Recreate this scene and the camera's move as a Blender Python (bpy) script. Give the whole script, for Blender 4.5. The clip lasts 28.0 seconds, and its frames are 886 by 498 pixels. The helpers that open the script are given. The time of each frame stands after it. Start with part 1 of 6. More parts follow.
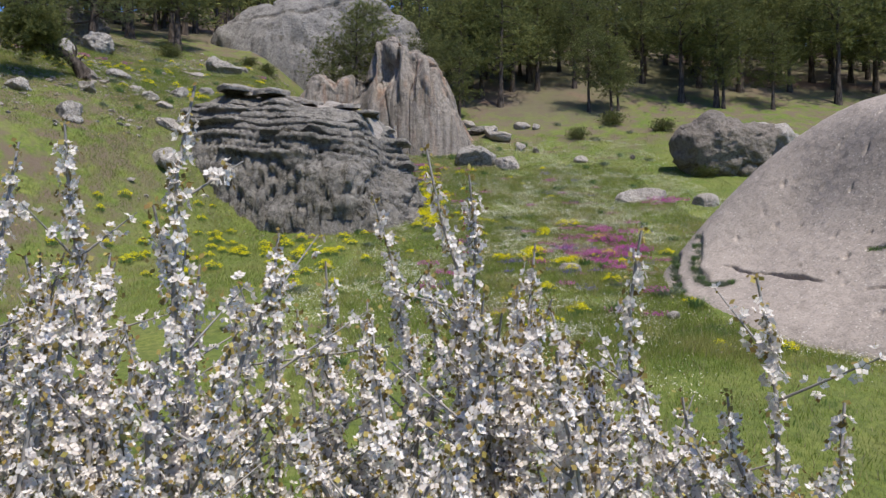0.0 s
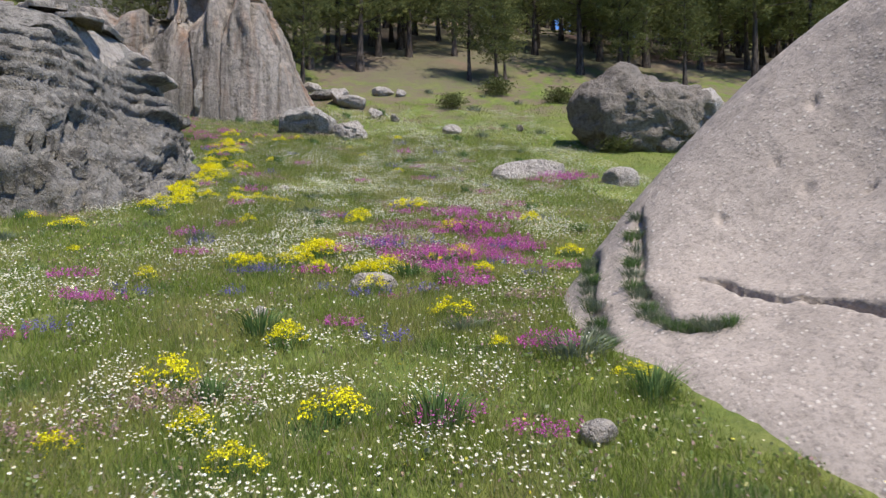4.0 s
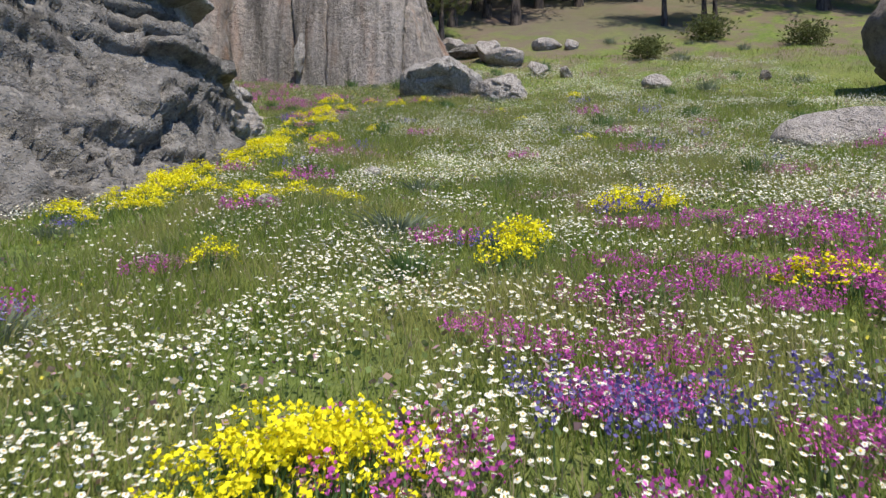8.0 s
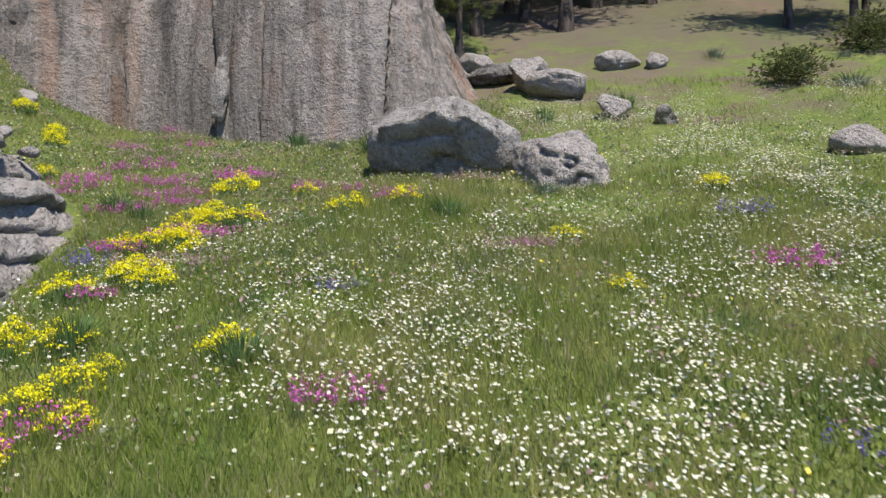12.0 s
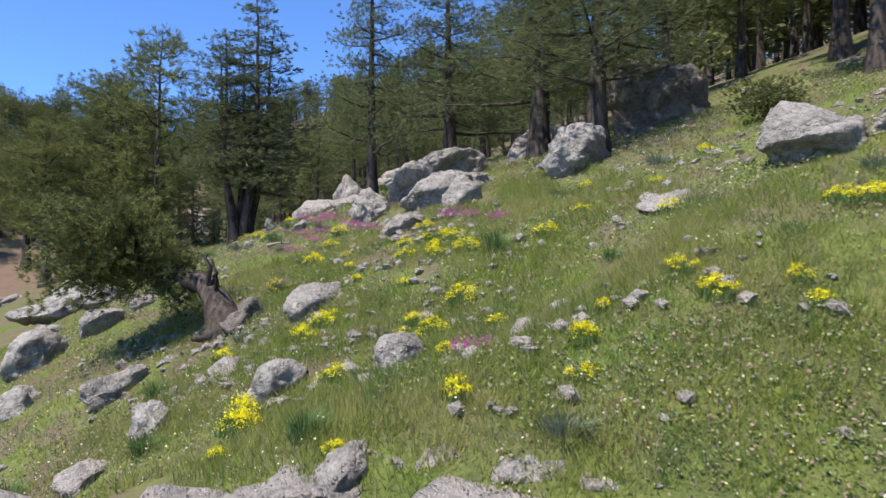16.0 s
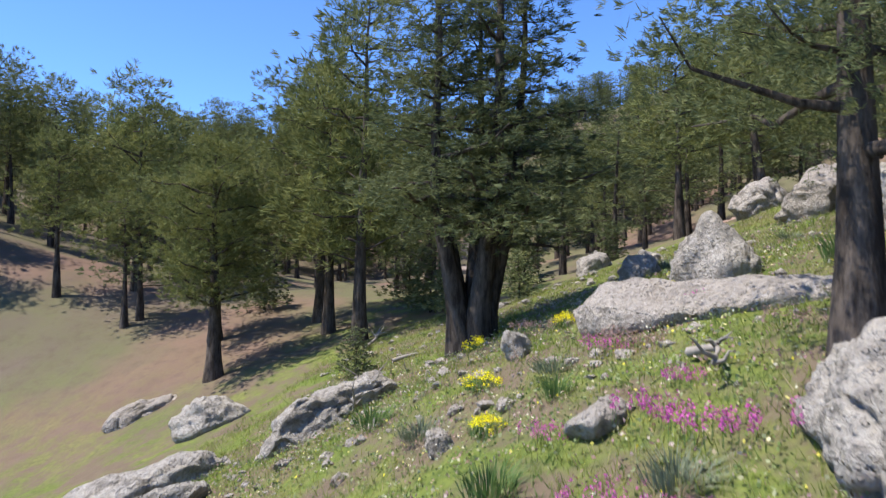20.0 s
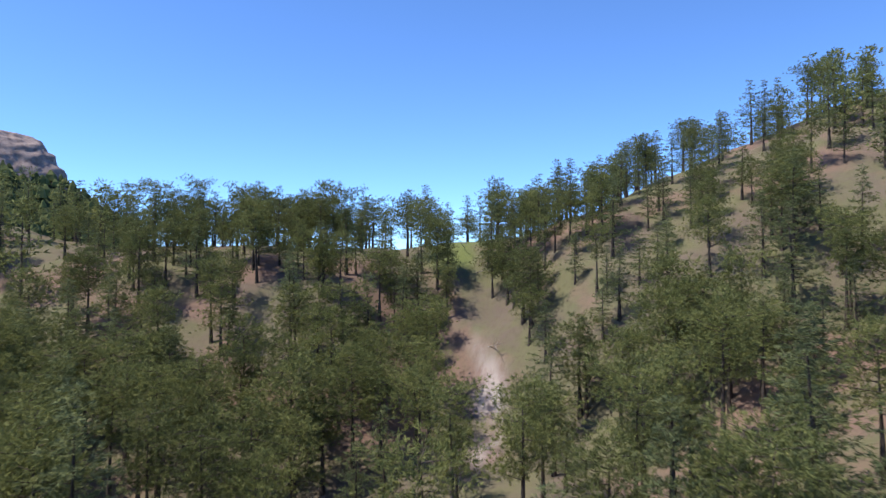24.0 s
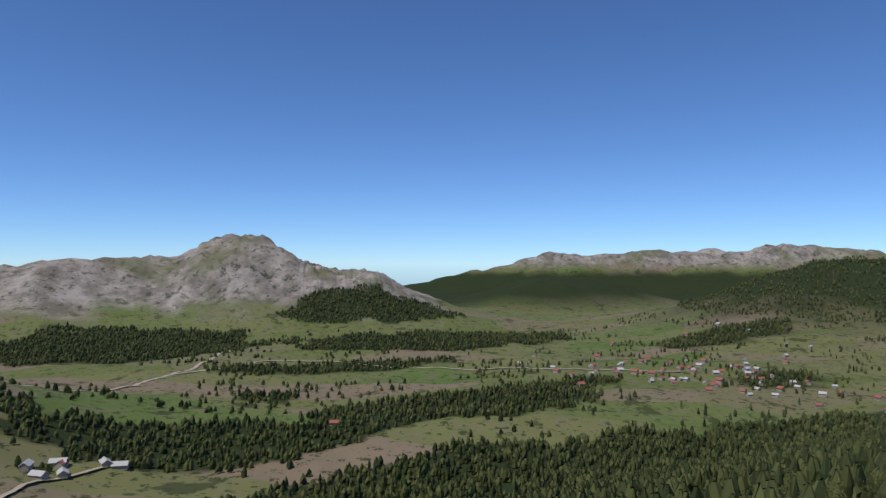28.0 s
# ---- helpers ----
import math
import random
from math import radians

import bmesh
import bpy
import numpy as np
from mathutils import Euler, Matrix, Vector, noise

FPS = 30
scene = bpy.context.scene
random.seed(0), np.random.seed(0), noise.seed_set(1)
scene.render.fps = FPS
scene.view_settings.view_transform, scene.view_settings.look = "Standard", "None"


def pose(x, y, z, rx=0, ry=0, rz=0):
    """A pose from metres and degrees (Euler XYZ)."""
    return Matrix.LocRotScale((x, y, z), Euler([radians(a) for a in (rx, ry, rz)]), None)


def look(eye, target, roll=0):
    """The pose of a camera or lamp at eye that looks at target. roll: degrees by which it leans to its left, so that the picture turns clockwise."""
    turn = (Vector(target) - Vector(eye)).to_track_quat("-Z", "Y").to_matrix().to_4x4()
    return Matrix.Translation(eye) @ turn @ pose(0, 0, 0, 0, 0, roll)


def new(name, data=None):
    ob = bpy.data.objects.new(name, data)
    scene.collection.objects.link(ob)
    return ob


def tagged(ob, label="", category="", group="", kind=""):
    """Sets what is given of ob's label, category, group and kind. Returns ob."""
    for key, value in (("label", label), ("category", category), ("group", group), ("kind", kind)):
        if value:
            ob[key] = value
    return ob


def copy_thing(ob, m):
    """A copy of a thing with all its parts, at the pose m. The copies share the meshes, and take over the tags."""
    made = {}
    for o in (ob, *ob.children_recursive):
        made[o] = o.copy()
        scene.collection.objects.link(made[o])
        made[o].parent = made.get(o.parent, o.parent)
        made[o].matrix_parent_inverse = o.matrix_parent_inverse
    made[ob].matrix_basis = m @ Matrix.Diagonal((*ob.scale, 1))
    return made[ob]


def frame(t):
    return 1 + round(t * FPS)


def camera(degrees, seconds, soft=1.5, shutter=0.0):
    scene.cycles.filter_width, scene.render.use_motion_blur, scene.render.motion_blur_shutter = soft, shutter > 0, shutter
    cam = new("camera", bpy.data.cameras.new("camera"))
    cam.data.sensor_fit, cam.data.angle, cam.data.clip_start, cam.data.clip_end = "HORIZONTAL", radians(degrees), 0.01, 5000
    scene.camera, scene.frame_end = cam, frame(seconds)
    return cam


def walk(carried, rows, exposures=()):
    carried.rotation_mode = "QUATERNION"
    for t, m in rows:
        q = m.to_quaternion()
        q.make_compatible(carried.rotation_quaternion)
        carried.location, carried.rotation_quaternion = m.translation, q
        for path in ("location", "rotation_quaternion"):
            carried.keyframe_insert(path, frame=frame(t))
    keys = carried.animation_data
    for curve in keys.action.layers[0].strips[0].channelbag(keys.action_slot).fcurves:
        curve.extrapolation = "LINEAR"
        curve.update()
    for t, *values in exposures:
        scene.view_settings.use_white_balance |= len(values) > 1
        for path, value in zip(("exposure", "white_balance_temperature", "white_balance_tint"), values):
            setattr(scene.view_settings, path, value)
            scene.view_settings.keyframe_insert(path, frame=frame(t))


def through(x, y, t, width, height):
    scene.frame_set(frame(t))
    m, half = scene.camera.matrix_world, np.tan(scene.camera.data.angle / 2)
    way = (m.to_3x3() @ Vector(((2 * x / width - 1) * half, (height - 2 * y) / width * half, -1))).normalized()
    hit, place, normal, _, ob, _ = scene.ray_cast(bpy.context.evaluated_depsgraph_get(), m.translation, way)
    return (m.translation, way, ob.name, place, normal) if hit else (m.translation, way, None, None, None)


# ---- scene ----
cam = camera(65.3, 28.0, soft=1.4, shutter=0.15)
PATH = [
    (0.0, -0.021, -0.002, 0.007, 0.16, 1.70, -0.01),
    (0.5, 0.044, 0.294, 0.275, -3.54, 1.67, -0.02),
    (1.0, 0.303, 1.697, 0.562, -9.36, 1.62, 0.00),
    (1.5, 0.656, 3.119, 0.895, -13.14, 1.78, -0.01),
    (2.0, 1.088, 4.334, 1.270, -16.03, 1.91, -0.05),
    (2.5, 1.673, 6.053, 1.375, -16.68, 1.91, -0.09),
    (3.0, 2.397, 8.279, 0.961, -16.88, 1.97, -0.09),
    (3.5, 3.094, 10.191, 0.396, -13.03, 2.07, -0.07),
    (4.0, 3.918, 12.846, 0.212, -8.12, 2.07, -0.21),
    (4.5, 4.430, 15.037, 0.025, -2.15, 2.06, -0.36),
    (6.5, 4.450, 20.974, 0.584, 8.53, 1.46, 0.17),
    (7.0, 4.304, 22.299, 0.865, 7.61, 1.40, 0.21),
    (7.5, 4.211, 23.227, 1.187, 6.42, 1.34, 0.19),
    (8.0, 4.124, 24.048, 1.433, 4.67, 1.36, 0.14),
    (8.5, 4.074, 24.933, 1.661, 3.05, 1.37, 0.08),
    (9.0, 4.090, 26.198, 1.937, 1.97, 1.40, 0.03),
    (9.5, 4.047, 27.601, 2.256, 1.49, 1.37, 0.06),
    (10.0, 4.011, 29.200, 2.703, 1.34, 1.37, 0.13),
    (10.5, 3.977, 30.822, 3.415, 1.28, 1.37, 0.06),
    (11.0, 4.048, 32.437, 3.917, 2.02, 1.50, 0.02),
    (11.5, 4.018, 33.895, 4.612, 4.61, 1.68, 0.06),
    (13.5, 2.238, 37.028, 8.063, 31.15, 1.07, -0.68),
    (14.0, 1.587, 38.178, 9.209, 47.15, 1.45, -0.46),
    (14.5, 0.732, 39.036, 10.200, 59.33, 1.48, -0.27),
    (15.0, -0.458, 39.756, 10.964, 68.87, 1.54, -0.06),
    (15.5, -1.767, 40.296, 11.522, 77.30, 1.54, 0.05),
    (16.0, -3.638, 40.625, 11.893, 83.72, 1.62, 0.05),
    (16.5, -5.327, 40.891, 12.186, 88.81, 1.52, 0.07),
    (17.0, -7.393, 41.084, 12.377, 91.94, 1.54, -0.01),
    (17.5, -9.825, 41.110, 12.508, 95.27, 1.54, -0.16),
    (18.0, -12.460, 40.989, 12.801, 99.46, 1.54, -0.16),
    (18.5, -14.935, 40.706, 13.015, 102.66, 1.71, 0.13),
    (19.0, -17.359, 40.189, 13.229, 105.26, 1.83, 0.29),
    (19.5, -19.498, 39.668, 13.535, 107.43, 1.80, 0.29),
    (20.0, -21.605, 38.960, 14.953, 107.50, 1.81, 0.28),
    (20.5, -23.429, 38.470, 16.629, 107.66, 1.62, 0.10),
    (21.0, -24.300, 38.385, 18.833, 107.72, 1.59, 0.09),
    (21.5, -24.700, 38.250, 20.800, 107.66, 1.63, -0.00),
    (22.0, -24.950, 38.300, 23.161, 107.43, 1.65, 0.14),
    (22.5, -25.400, 38.243, 26.237, 107.39, 1.76, 0.20),
    (24.5, -60.597, 26.498, 33.474, 108.06, 1.57, -0.10),
    (25.0, -76.958, 20.650, 36.409, 108.20, 1.46, -0.02),
    (25.5, -89.540, 15.389, 40.088, 107.53, 1.41, 0.01),
    (26.0, -102.690, 9.838, 43.519, 103.69, 1.32, 0.01),
    (26.8, -126.082, -0.028, 48.125, 94.63, 1.26, 0.01),
    (28.0, -162.434, -14.932, 54.506, 81.13, 1.25, 0.07),
]
EXPOSURES = [(0.0, 0.45), (2.0, 0.65), (8.0, 0.6), (14.0, 0.75), (16.0, 0.8), (18.0, 0.95), (19.0, 1.02), (20.0, 0.98), (22.5, 0.92), (25.0, 0.45), (26.5, -0.15), (28.0, -0.45)]
walk(cam, [(t, pose(x, y, z, 90 + pitch, -roll, yaw)) for t, x, y, z, yaw, pitch, roll in PATH], exposures=EXPOSURES)

# ---- daylight: clear late-spring sky, high sun ----
SUN_AZ, SUN_EL = radians(-32), radians(62)      # azimuth from +y towards +x is negative yaw
TO_SUN = Vector((math.sin(-SUN_AZ + 0.0) * math.cos(SUN_EL), -math.cos(SUN_AZ) * math.cos(SUN_EL), math.sin(SUN_EL)))
world = bpy.data.worlds.new("sky")
scene.world = world
world.use_nodes = True
wn, wl = world.node_tree.nodes, world.node_tree.links
sky = wn.new("ShaderNodeTexSky")
sky.sky_type, sky.sun_disc = "NISHITA", False
sky.sun_elevation = SUN_EL
sky.sun_rotation = math.atan2(TO_SUN.x, TO_SUN.y)
sky.altitude, sky.air_density, sky.dust_density, sky.ozone_density = 2500, 0.85, 0.0, 4.0
tint = wn.new("ShaderNodeMix")
tint.data_type, tint.blend_type = "RGBA", "MULTIPLY"
tint.inputs[0].default_value, tint.inputs[7].default_value = 1.0, (0.66, 0.86, 1.10, 1)
wl.new(sky.outputs[0], tint.inputs[6])
wl.new(tint.outputs[2], wn["Background"].inputs[0])
wn["Background"].inputs[1].default_value = 0.16
sun = new("sun", bpy.data.lights.new("sun", "SUN"))
sun.data.energy, sun.data.angle, sun.data.color = 4.4, radians(0.55), (1.0, 0.93, 0.82)
sun.matrix_world = look((0, 0, 60), Vector((0, 0, 60)) - TO_SUN)

# ---- materials ----
def mat(name, rough=0.9, spec=0.25):
    m = bpy.data.materials.new(name)
    m.use_nodes = True
    b = m.node_tree.nodes["Principled BSDF"]
    b.inputs["Roughness"].default_value = rough
    b.inputs["Specular IOR Level"].default_value = spec
    return m, m.node_tree.nodes, m.node_tree.links, b


class Net:
    """Short forms for building a node tree."""

    def __init__(self, m):
        self.n, self.l = m.node_tree.nodes, m.node_tree.links
        self.b = self.n["Principled BSDF"]
        self.geo = self.n.new("ShaderNodeNewGeometry")
        self.pos = self.geo.outputs["Position"]

    def to(self, src, sock):
        if hasattr(src, "links"):
            self.l.new(src, sock)
        else:
            sock.default_value = src
        return self

    def noise(self, scale, detail=4.0, rough=0.55, vec=None, dist=0.0):
        n = self.n.new("ShaderNodeTexNoise")
        n.inputs["Scale"].default_value, n.inputs["Detail"].default_value = scale, detail
        n.inputs["Roughness"].default_value, n.inputs["Distortion"].default_value = rough, dist
        self.to(vec if vec is not None else self.pos, n.inputs["Vector"])
        return n.outputs["Fac"]

    def voronoi(self, scale, vec=None, out="Distance", feature="F1", rand=1.0):
        n = self.n.new("ShaderNodeTexVoronoi")
        n.feature = feature
        n.inputs["Scale"].default_value, n.inputs["Randomness"].default_value = scale, rand
        self.to(vec if vec is not None else self.pos, n.inputs["Vector"])
        return n.outputs[out]

    def stretch(self, sx, sy, sz, vec=None):
        n = self.n.new("ShaderNodeMapping")
        n.inputs["Scale"].default_value = (sx, sy, sz)
        self.to(vec if vec is not None else self.pos, n.inputs["Vector"])
        return n.outputs[0]

    def ramp(self, fac, *stops):
        n = self.n.new("ShaderNodeValToRGB")
        e = n.color_ramp.elements
        while len(e) < len(stops):
            e.new(0.5)
        for el, (p, c) in zip(e, stops):
            el.position = p
            el.color = (c, c, c, 1) if isinstance(c, (int, float)) else (*c, 1)
        self.to(fac, n.inputs[0])
        return n.outputs[0]

    def mix(self, fac, a, b, mode="MIX"):
        n = self.n.new("ShaderNodeMix")
        n.data_type, n.blend_type = "RGBA", mode
        for src, sock in ((fac, n.inputs[0]), (a, n.inputs[6]), (b, n.inputs[7])):
            if isinstance(src, tuple):
                src = (*src, 1) if len(src) == 3 else src
            self.to(src, sock)
        return n.outputs[2]

    def math(self, op, a, b=0.0, c=0.0):
        n = self.n.new("ShaderNodeMath")
        n.operation = op
        for src, sock in zip((a, b, c), n.inputs):
            self.to(src, sock)
        return n.outputs[0]

    def attr(self, name, out="Fac"):
        n = self.n.new("ShaderNodeAttribute")
        n.attribute_name = name
        return n.outputs[out]

    def split(self, vec=None):
        n = self.n.new("ShaderNodeSeparateXYZ")
        self.to(vec if vec is not None else self.pos, n.inputs[0])
        return n.outputs

    def bump(self, height, strength=0.5, dist=0.05):
        n = self.n.new("ShaderNodeBump")
        n.inputs["Strength"].default_value, n.inputs["Distance"].default_value = strength, dist
        self.to(height, n.inputs["Height"])
        self.l.new(n.outputs[0], self.b.inputs["Normal"])

    def colour(self, c):
        self.to((*c, 1) if isinstance(c, tuple) else c, self.b.inputs["Base Color"])


def rock_material(name, light, mid, dark, grain=9.0, stain=0.5, lichen=0.3, pebbles=0.0, streak=0.0, orange=0.0, relief=1.0):
    """Weathered conglomerate: grain, pebbles, grey lichen, dark run-off streaks."""
    m, *_ = mat(name, 0.93, 0.2)
    k = Net(m)
    big = k.noise(0.35, 5, 0.6)
    c = k.mix(k.ramp(big, (0.36, 0.0), (0.64, 1.0)), mid, light)
    fine = k.noise(grain, 6, 0.7)
    c = k.mix(k.ramp(fine, (0.36, 0.6), (0.52, 0.0)), c, dark)
    if lichen:
        li = k.noise(1.9, 7, 0.72, dist=0.4)
        c = k.mix(k.ramp(li, (0.5, 0.0), (0.62, lichen)), c, tuple(v * 0.33 for v in mid))
        li2 = k.noise(5.3, 5, 0.7)
        c = k.mix(k.ramp(li2, (0.56, 0.0), (0.66, lichen)), c, tuple(min(0.7, v * 1.25) for v in light))
    height = fine
    if pebbles:
        d = k.voronoi(13.0)
        pick = k.voronoi(13.0, out="Color")
        pe = k.ramp(d, (0.22, 1.0), (0.36, 0.0))
        pe = k.math("MULTIPLY", pe, k.ramp(k.split(pick)[0], (0.35, 0.0), (0.5, 1.0)))
        c = k.mix(k.math("MULTIPLY", pe, pebbles), c, k.mix(k.split(pick)[1], (0.20, 0.165, 0.145), (0.64, 0.59, 0.54)))
        height = k.math("MULTIPLY_ADD", pe, 0.6, fine)
    if streak:
        s = k.noise(1.0, 6, 0.65, vec=k.stretch(1.6, 1.6, 0.10))
        c = k.mix(k.ramp(s, (0.45, 0.0), (0.62, streak)), c, tuple(v * 0.28 for v in mid))
        if orange:
            o = k.noise(0.7, 4, 0.6, vec=k.stretch(1.2, 1.2, 0.25))
            c = k.mix(k.ramp(o, (0.52, 0.0), (0.68, orange)), c, (0.42, 0.22, 0.12))
    k.colour(c)
    k.bump(k.math("ADD", height, k.math("MULTIPLY", k.noise(3.2, 6, 0.7), 1.8)), relief, 0.12 * relief)
    return m


ROCK_PINK = rock_material("pinkish_conglomerate", (0.375, 0.325, 0.29), (0.325, 0.28, 0.25), (0.17, 0.145, 0.13), 16, lichen=0.26, pebbles=0.6, relief=0.4)
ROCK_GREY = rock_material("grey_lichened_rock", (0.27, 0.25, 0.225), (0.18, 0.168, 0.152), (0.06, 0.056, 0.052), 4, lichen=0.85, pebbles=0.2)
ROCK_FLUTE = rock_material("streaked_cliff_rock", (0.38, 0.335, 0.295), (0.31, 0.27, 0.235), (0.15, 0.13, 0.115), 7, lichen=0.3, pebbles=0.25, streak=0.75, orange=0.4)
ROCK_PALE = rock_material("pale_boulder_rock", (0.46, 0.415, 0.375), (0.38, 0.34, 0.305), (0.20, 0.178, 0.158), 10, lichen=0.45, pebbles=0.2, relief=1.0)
# dark tone that holds shade for a boulder's side and boulders under trees
ROCK_DARK = rock_material("dark_and_shaded_rock", (0.25, 0.22, 0.19), (0.19, 0.165, 0.145), (0.09, 0.075, 0.065), 6, lichen=0.6)
ROCK_RED = rock_material("reddish_bedrock", (0.45, 0.33, 0.28), (0.36, 0.24, 0.20), (0.2, 0.13, 0.11), 6, lichen=0.2)
ROCK_CRAG = rock_material("grey_crag_rock", (0.29, 0.27, 0.25), (0.22, 0.205, 0.19), (0.10, 0.092, 0.085), 6, lichen=0.4)
ROCK_HILL = rock_material("weathered_hill_rock", (0.44, 0.41, 0.375), (0.34, 0.31, 0.28), (0.15, 0.135, 0.12), 6, lichen=0.6, pebbles=0.2)
ROCK_MAUVE = rock_material("brown_mauve_crag", (0.30, 0.24, 0.22), (0.22, 0.17, 0.16), (0.10, 0.075, 0.075), 0.3, lichen=0.3)

# ---- the lie of the land ----
def smooth(a):
    a = np.clip(a, 0.0, 1.0)
    return a * a * (3 - 2 * a)


YS = np.arange(-120.0, 330.0, 1.0)
ZS = np.interp(YS, [-120, -40, 0, 14, 18.6, 24.3, 35, 39, 46.5, 50, 55.4, 59, 65, 80, 130, 200, 330],
               [-24, -12, -5.2, -2.5, -1.55, -0.05, 2.8, 4.05, 6.8, 8.3, 10.8, 12.9, 16.5, 24.0, 46, 64, 80])
for _ in range(3):
    ZS[2:-2] = (ZS[:-4] + ZS[1:-3] + ZS[2:-2] + ZS[3:-1] + ZS[4:]) / 5


WAVES = {}


def waves(x, y, size, seed, octaves=4, gain=0.5):
    """Cheap smooth relief: sums of rotated sines, vectorised, between about -1 and 1."""
    if (seed, octaves) not in WAVES:
        rng = np.random.RandomState(seed)
        WAVES[seed, octaves] = [[(*rng.uniform(0, 6.28, 3), rng.uniform(0.7, 1.4)) for _ in range(4)] for _ in range(octaves)]
    out, amp, total = 0.0, 1.0, 0.0
    for octave in WAVES[seed, octaves]:
        part = 0.0
        for a, p, q, share in octave:
            f = 6.28 / size * share
            u = f * (x * math.cos(a) + y * math.sin(a))
            part = part + np.sin(u + p + 1.3 * np.sin(0.6 * f * (y * math.cos(a) - x * math.sin(a)) + q))
        out, total = out + amp * part / 2.6, total + amp
        amp, size = amp * gain, size * 0.47
    return out / total


def hump(x, y, cx, cy, rx, ry, turn=0.0):
    a = radians(turn)
    u, v = (x - cx) * math.cos(a) + (y - cy) * math.sin(a), -(x - cx) * math.sin(a) + (y - cy) * math.cos(a)
    return np.exp(-(u / rx) ** 2 - (v / ry) ** 2)


def land(x, y):
    """Height of the ground at any place."""
    x, y = np.asarray(x, float), np.asarray(y, float)
    # the meadow below the rocks, and the woods above it
    meadow = np.interp(y, YS, ZS) + 0.02 * np.clip(x - 5, -20, 20)
    meadow = meadow - 0.055 * np.clip(y - 58, 0, 200) * smooth((x - 14) / 40)
    # the stony hillside, along its own axes
    a, b = (x + 22.73) / 1.34, (y - 40.18) / 1.34
    u, v = 0.9734 * a + 0.2291 * b - 17.34, -0.2291 * a + 0.9734 * b + 45.2
    vc = np.clip(v, -40, 150)
    hi = np.clip(0.43 + 0.004 * (u + 12), 0.24, 0.43) * np.clip(vc - 43.2, 0, 200)
    lo = np.clip(0.5 + 0.0075 * (u + 12), 0.22, 0.52) * np.clip(vc - 43.2, -200, 0)
    slope = 1.348 * (9.3 + hi + lo + 3.4 * (1 - np.exp(-np.clip(-12 - u, 0, 60) / 18))) - 2.6
    slope = slope - 0.4 * hump(x, y, -14.5, 43.0, 3.0, 2.5) + 0.6 * hump(x, y, -32, 39, 7, 5) + 0.7 * hump(x, y, -54, 43, 9, 6)
    near = 0.65 * hump(x, y, -8.0, 47.5, 3.2, 3.0) + meadow + (slope - meadow) * smooth((-3.5 - u - 0.6 * np.clip(38 - y, 0, 25)) / 6.5)
    # the wooded basin and its head wall: p along the valley, c across it
    p, c = -0.953 * (x + 60.6) - 0.304 * (y - 26.5), -0.304 * (x + 60.6) + 0.953 * (y - 26.5)
    basin = 13.5 + 21 * smooth((p - 36) / 50) + 0.40 * np.minimum(np.logaddexp(0, (c - 8) / 5.0) * 5.0, 75) * (1 - 0.85 * smooth((p - 92) / 45))
    basin = basin + 0.14 * np.clip(-45 - c, 0, 250) + 1.3 * waves(x, y, 38, 5) * smooth((p + 5) / 30)
    # the ravine under the saddle, with raised shoulders
    ravine = 6.0 * smooth((np.abs(c - 2.5) - 2.0) / 13.0) - 3.6
    basin = basin + ravine * smooth((p - 42) / 14) * smooth((90 - p) / 26) * smooth((60 - np.abs(c)) / 25)
    basin = basin + 0.36 * np.minimum(np.logaddexp(0, (-18 - c) / 4.0) * 4.0, 45) * smooth((60 - p) / 40)
    h = near + (basin - near) * smooth((p + 22) / 24)
    if not np.size(p) or np.max(p) < 40:
        return h
    # beyond the saddle the land falls to the valley
    h = np.where(p > 60, h - 0.36 * np.logaddexp(0, (p - 99) / 4.0) * 4.0, h)
    xf, yf = 0.9735 * (x + 162.4) + 0.2284 * (y + 14.9) - 170, -0.2284 * (x + 162.4) + 0.9735 * (y + 14.9) + 31
    valley = -135 + 10 * waves(xf, yf, 700, 9) + 3 * waves(xf, yf, 160, 12)
    h = np.where(p > 90, np.logaddexp(h / 12, valley / 12) * 12, h)
    h = h + (valley - h) * smooth((-500 - xf) / 500)
    return h + far_hills(xf, yf)


def far_hills(x, y):
    """The crag, the bare limestone mountain across the valley, the far range and the wooded hills."""
    h = 170 * hump(x, y, -500, -345, 150, 250) * (1 + 0.06 * waves(x, y, 60, 21))
    h = h + 150 * hump(x, y, -980, -330, 230, 210) * (1 + 0.12 * waves(x, y, 150, 22))
    rough = 1 + 0.17 * waves(x, y, 300, 31, 5, 0.62)
    peak = 222 * hump(x, y, -2560, 275, 300, 215) + 178 * hump(x, y, -2570, -330, 380, 360) + 150 * hump(x, y, -2400, 620, 260, 300)
    h = h + (peak + 75 * hump(x, y, -2650, -20, 330, 260) + 25 * hump(x, y, -2080, 560, 240, 420)) * rough
    h = h + 205 * hump(x, y, -4150, 2500, 260, 900, -23) * (1 + 0.2 * waves(x, y, 420, 41, 5, 0.6))
    h = h + 300 * hump(x, y, -3450, 4000, 300, 1200, -23) * (1 + 0.2 * waves(x, y, 420, 43, 5, 0.6))
    h = h + 125 * hump(x, y, -2850, 1720, 300, 520, 10) * (1 + 0.2 * waves(x, y, 300, 44, 4))
    return h + 195 * hump(x, y, -1600, 1930, 430, 480) * (1 + 0.15 * waves(x, y, 380, 45, 4))


def ground_z(x, y):
    """With the small unevenness of turf."""
    x, y = np.asarray(x, float), np.asarray(y, float)
    return land(x, y) + 0.10 * waves(x, y, 5.0, 51, 3) + 0.03 * waves(x, y, 0.9, 52, 2)


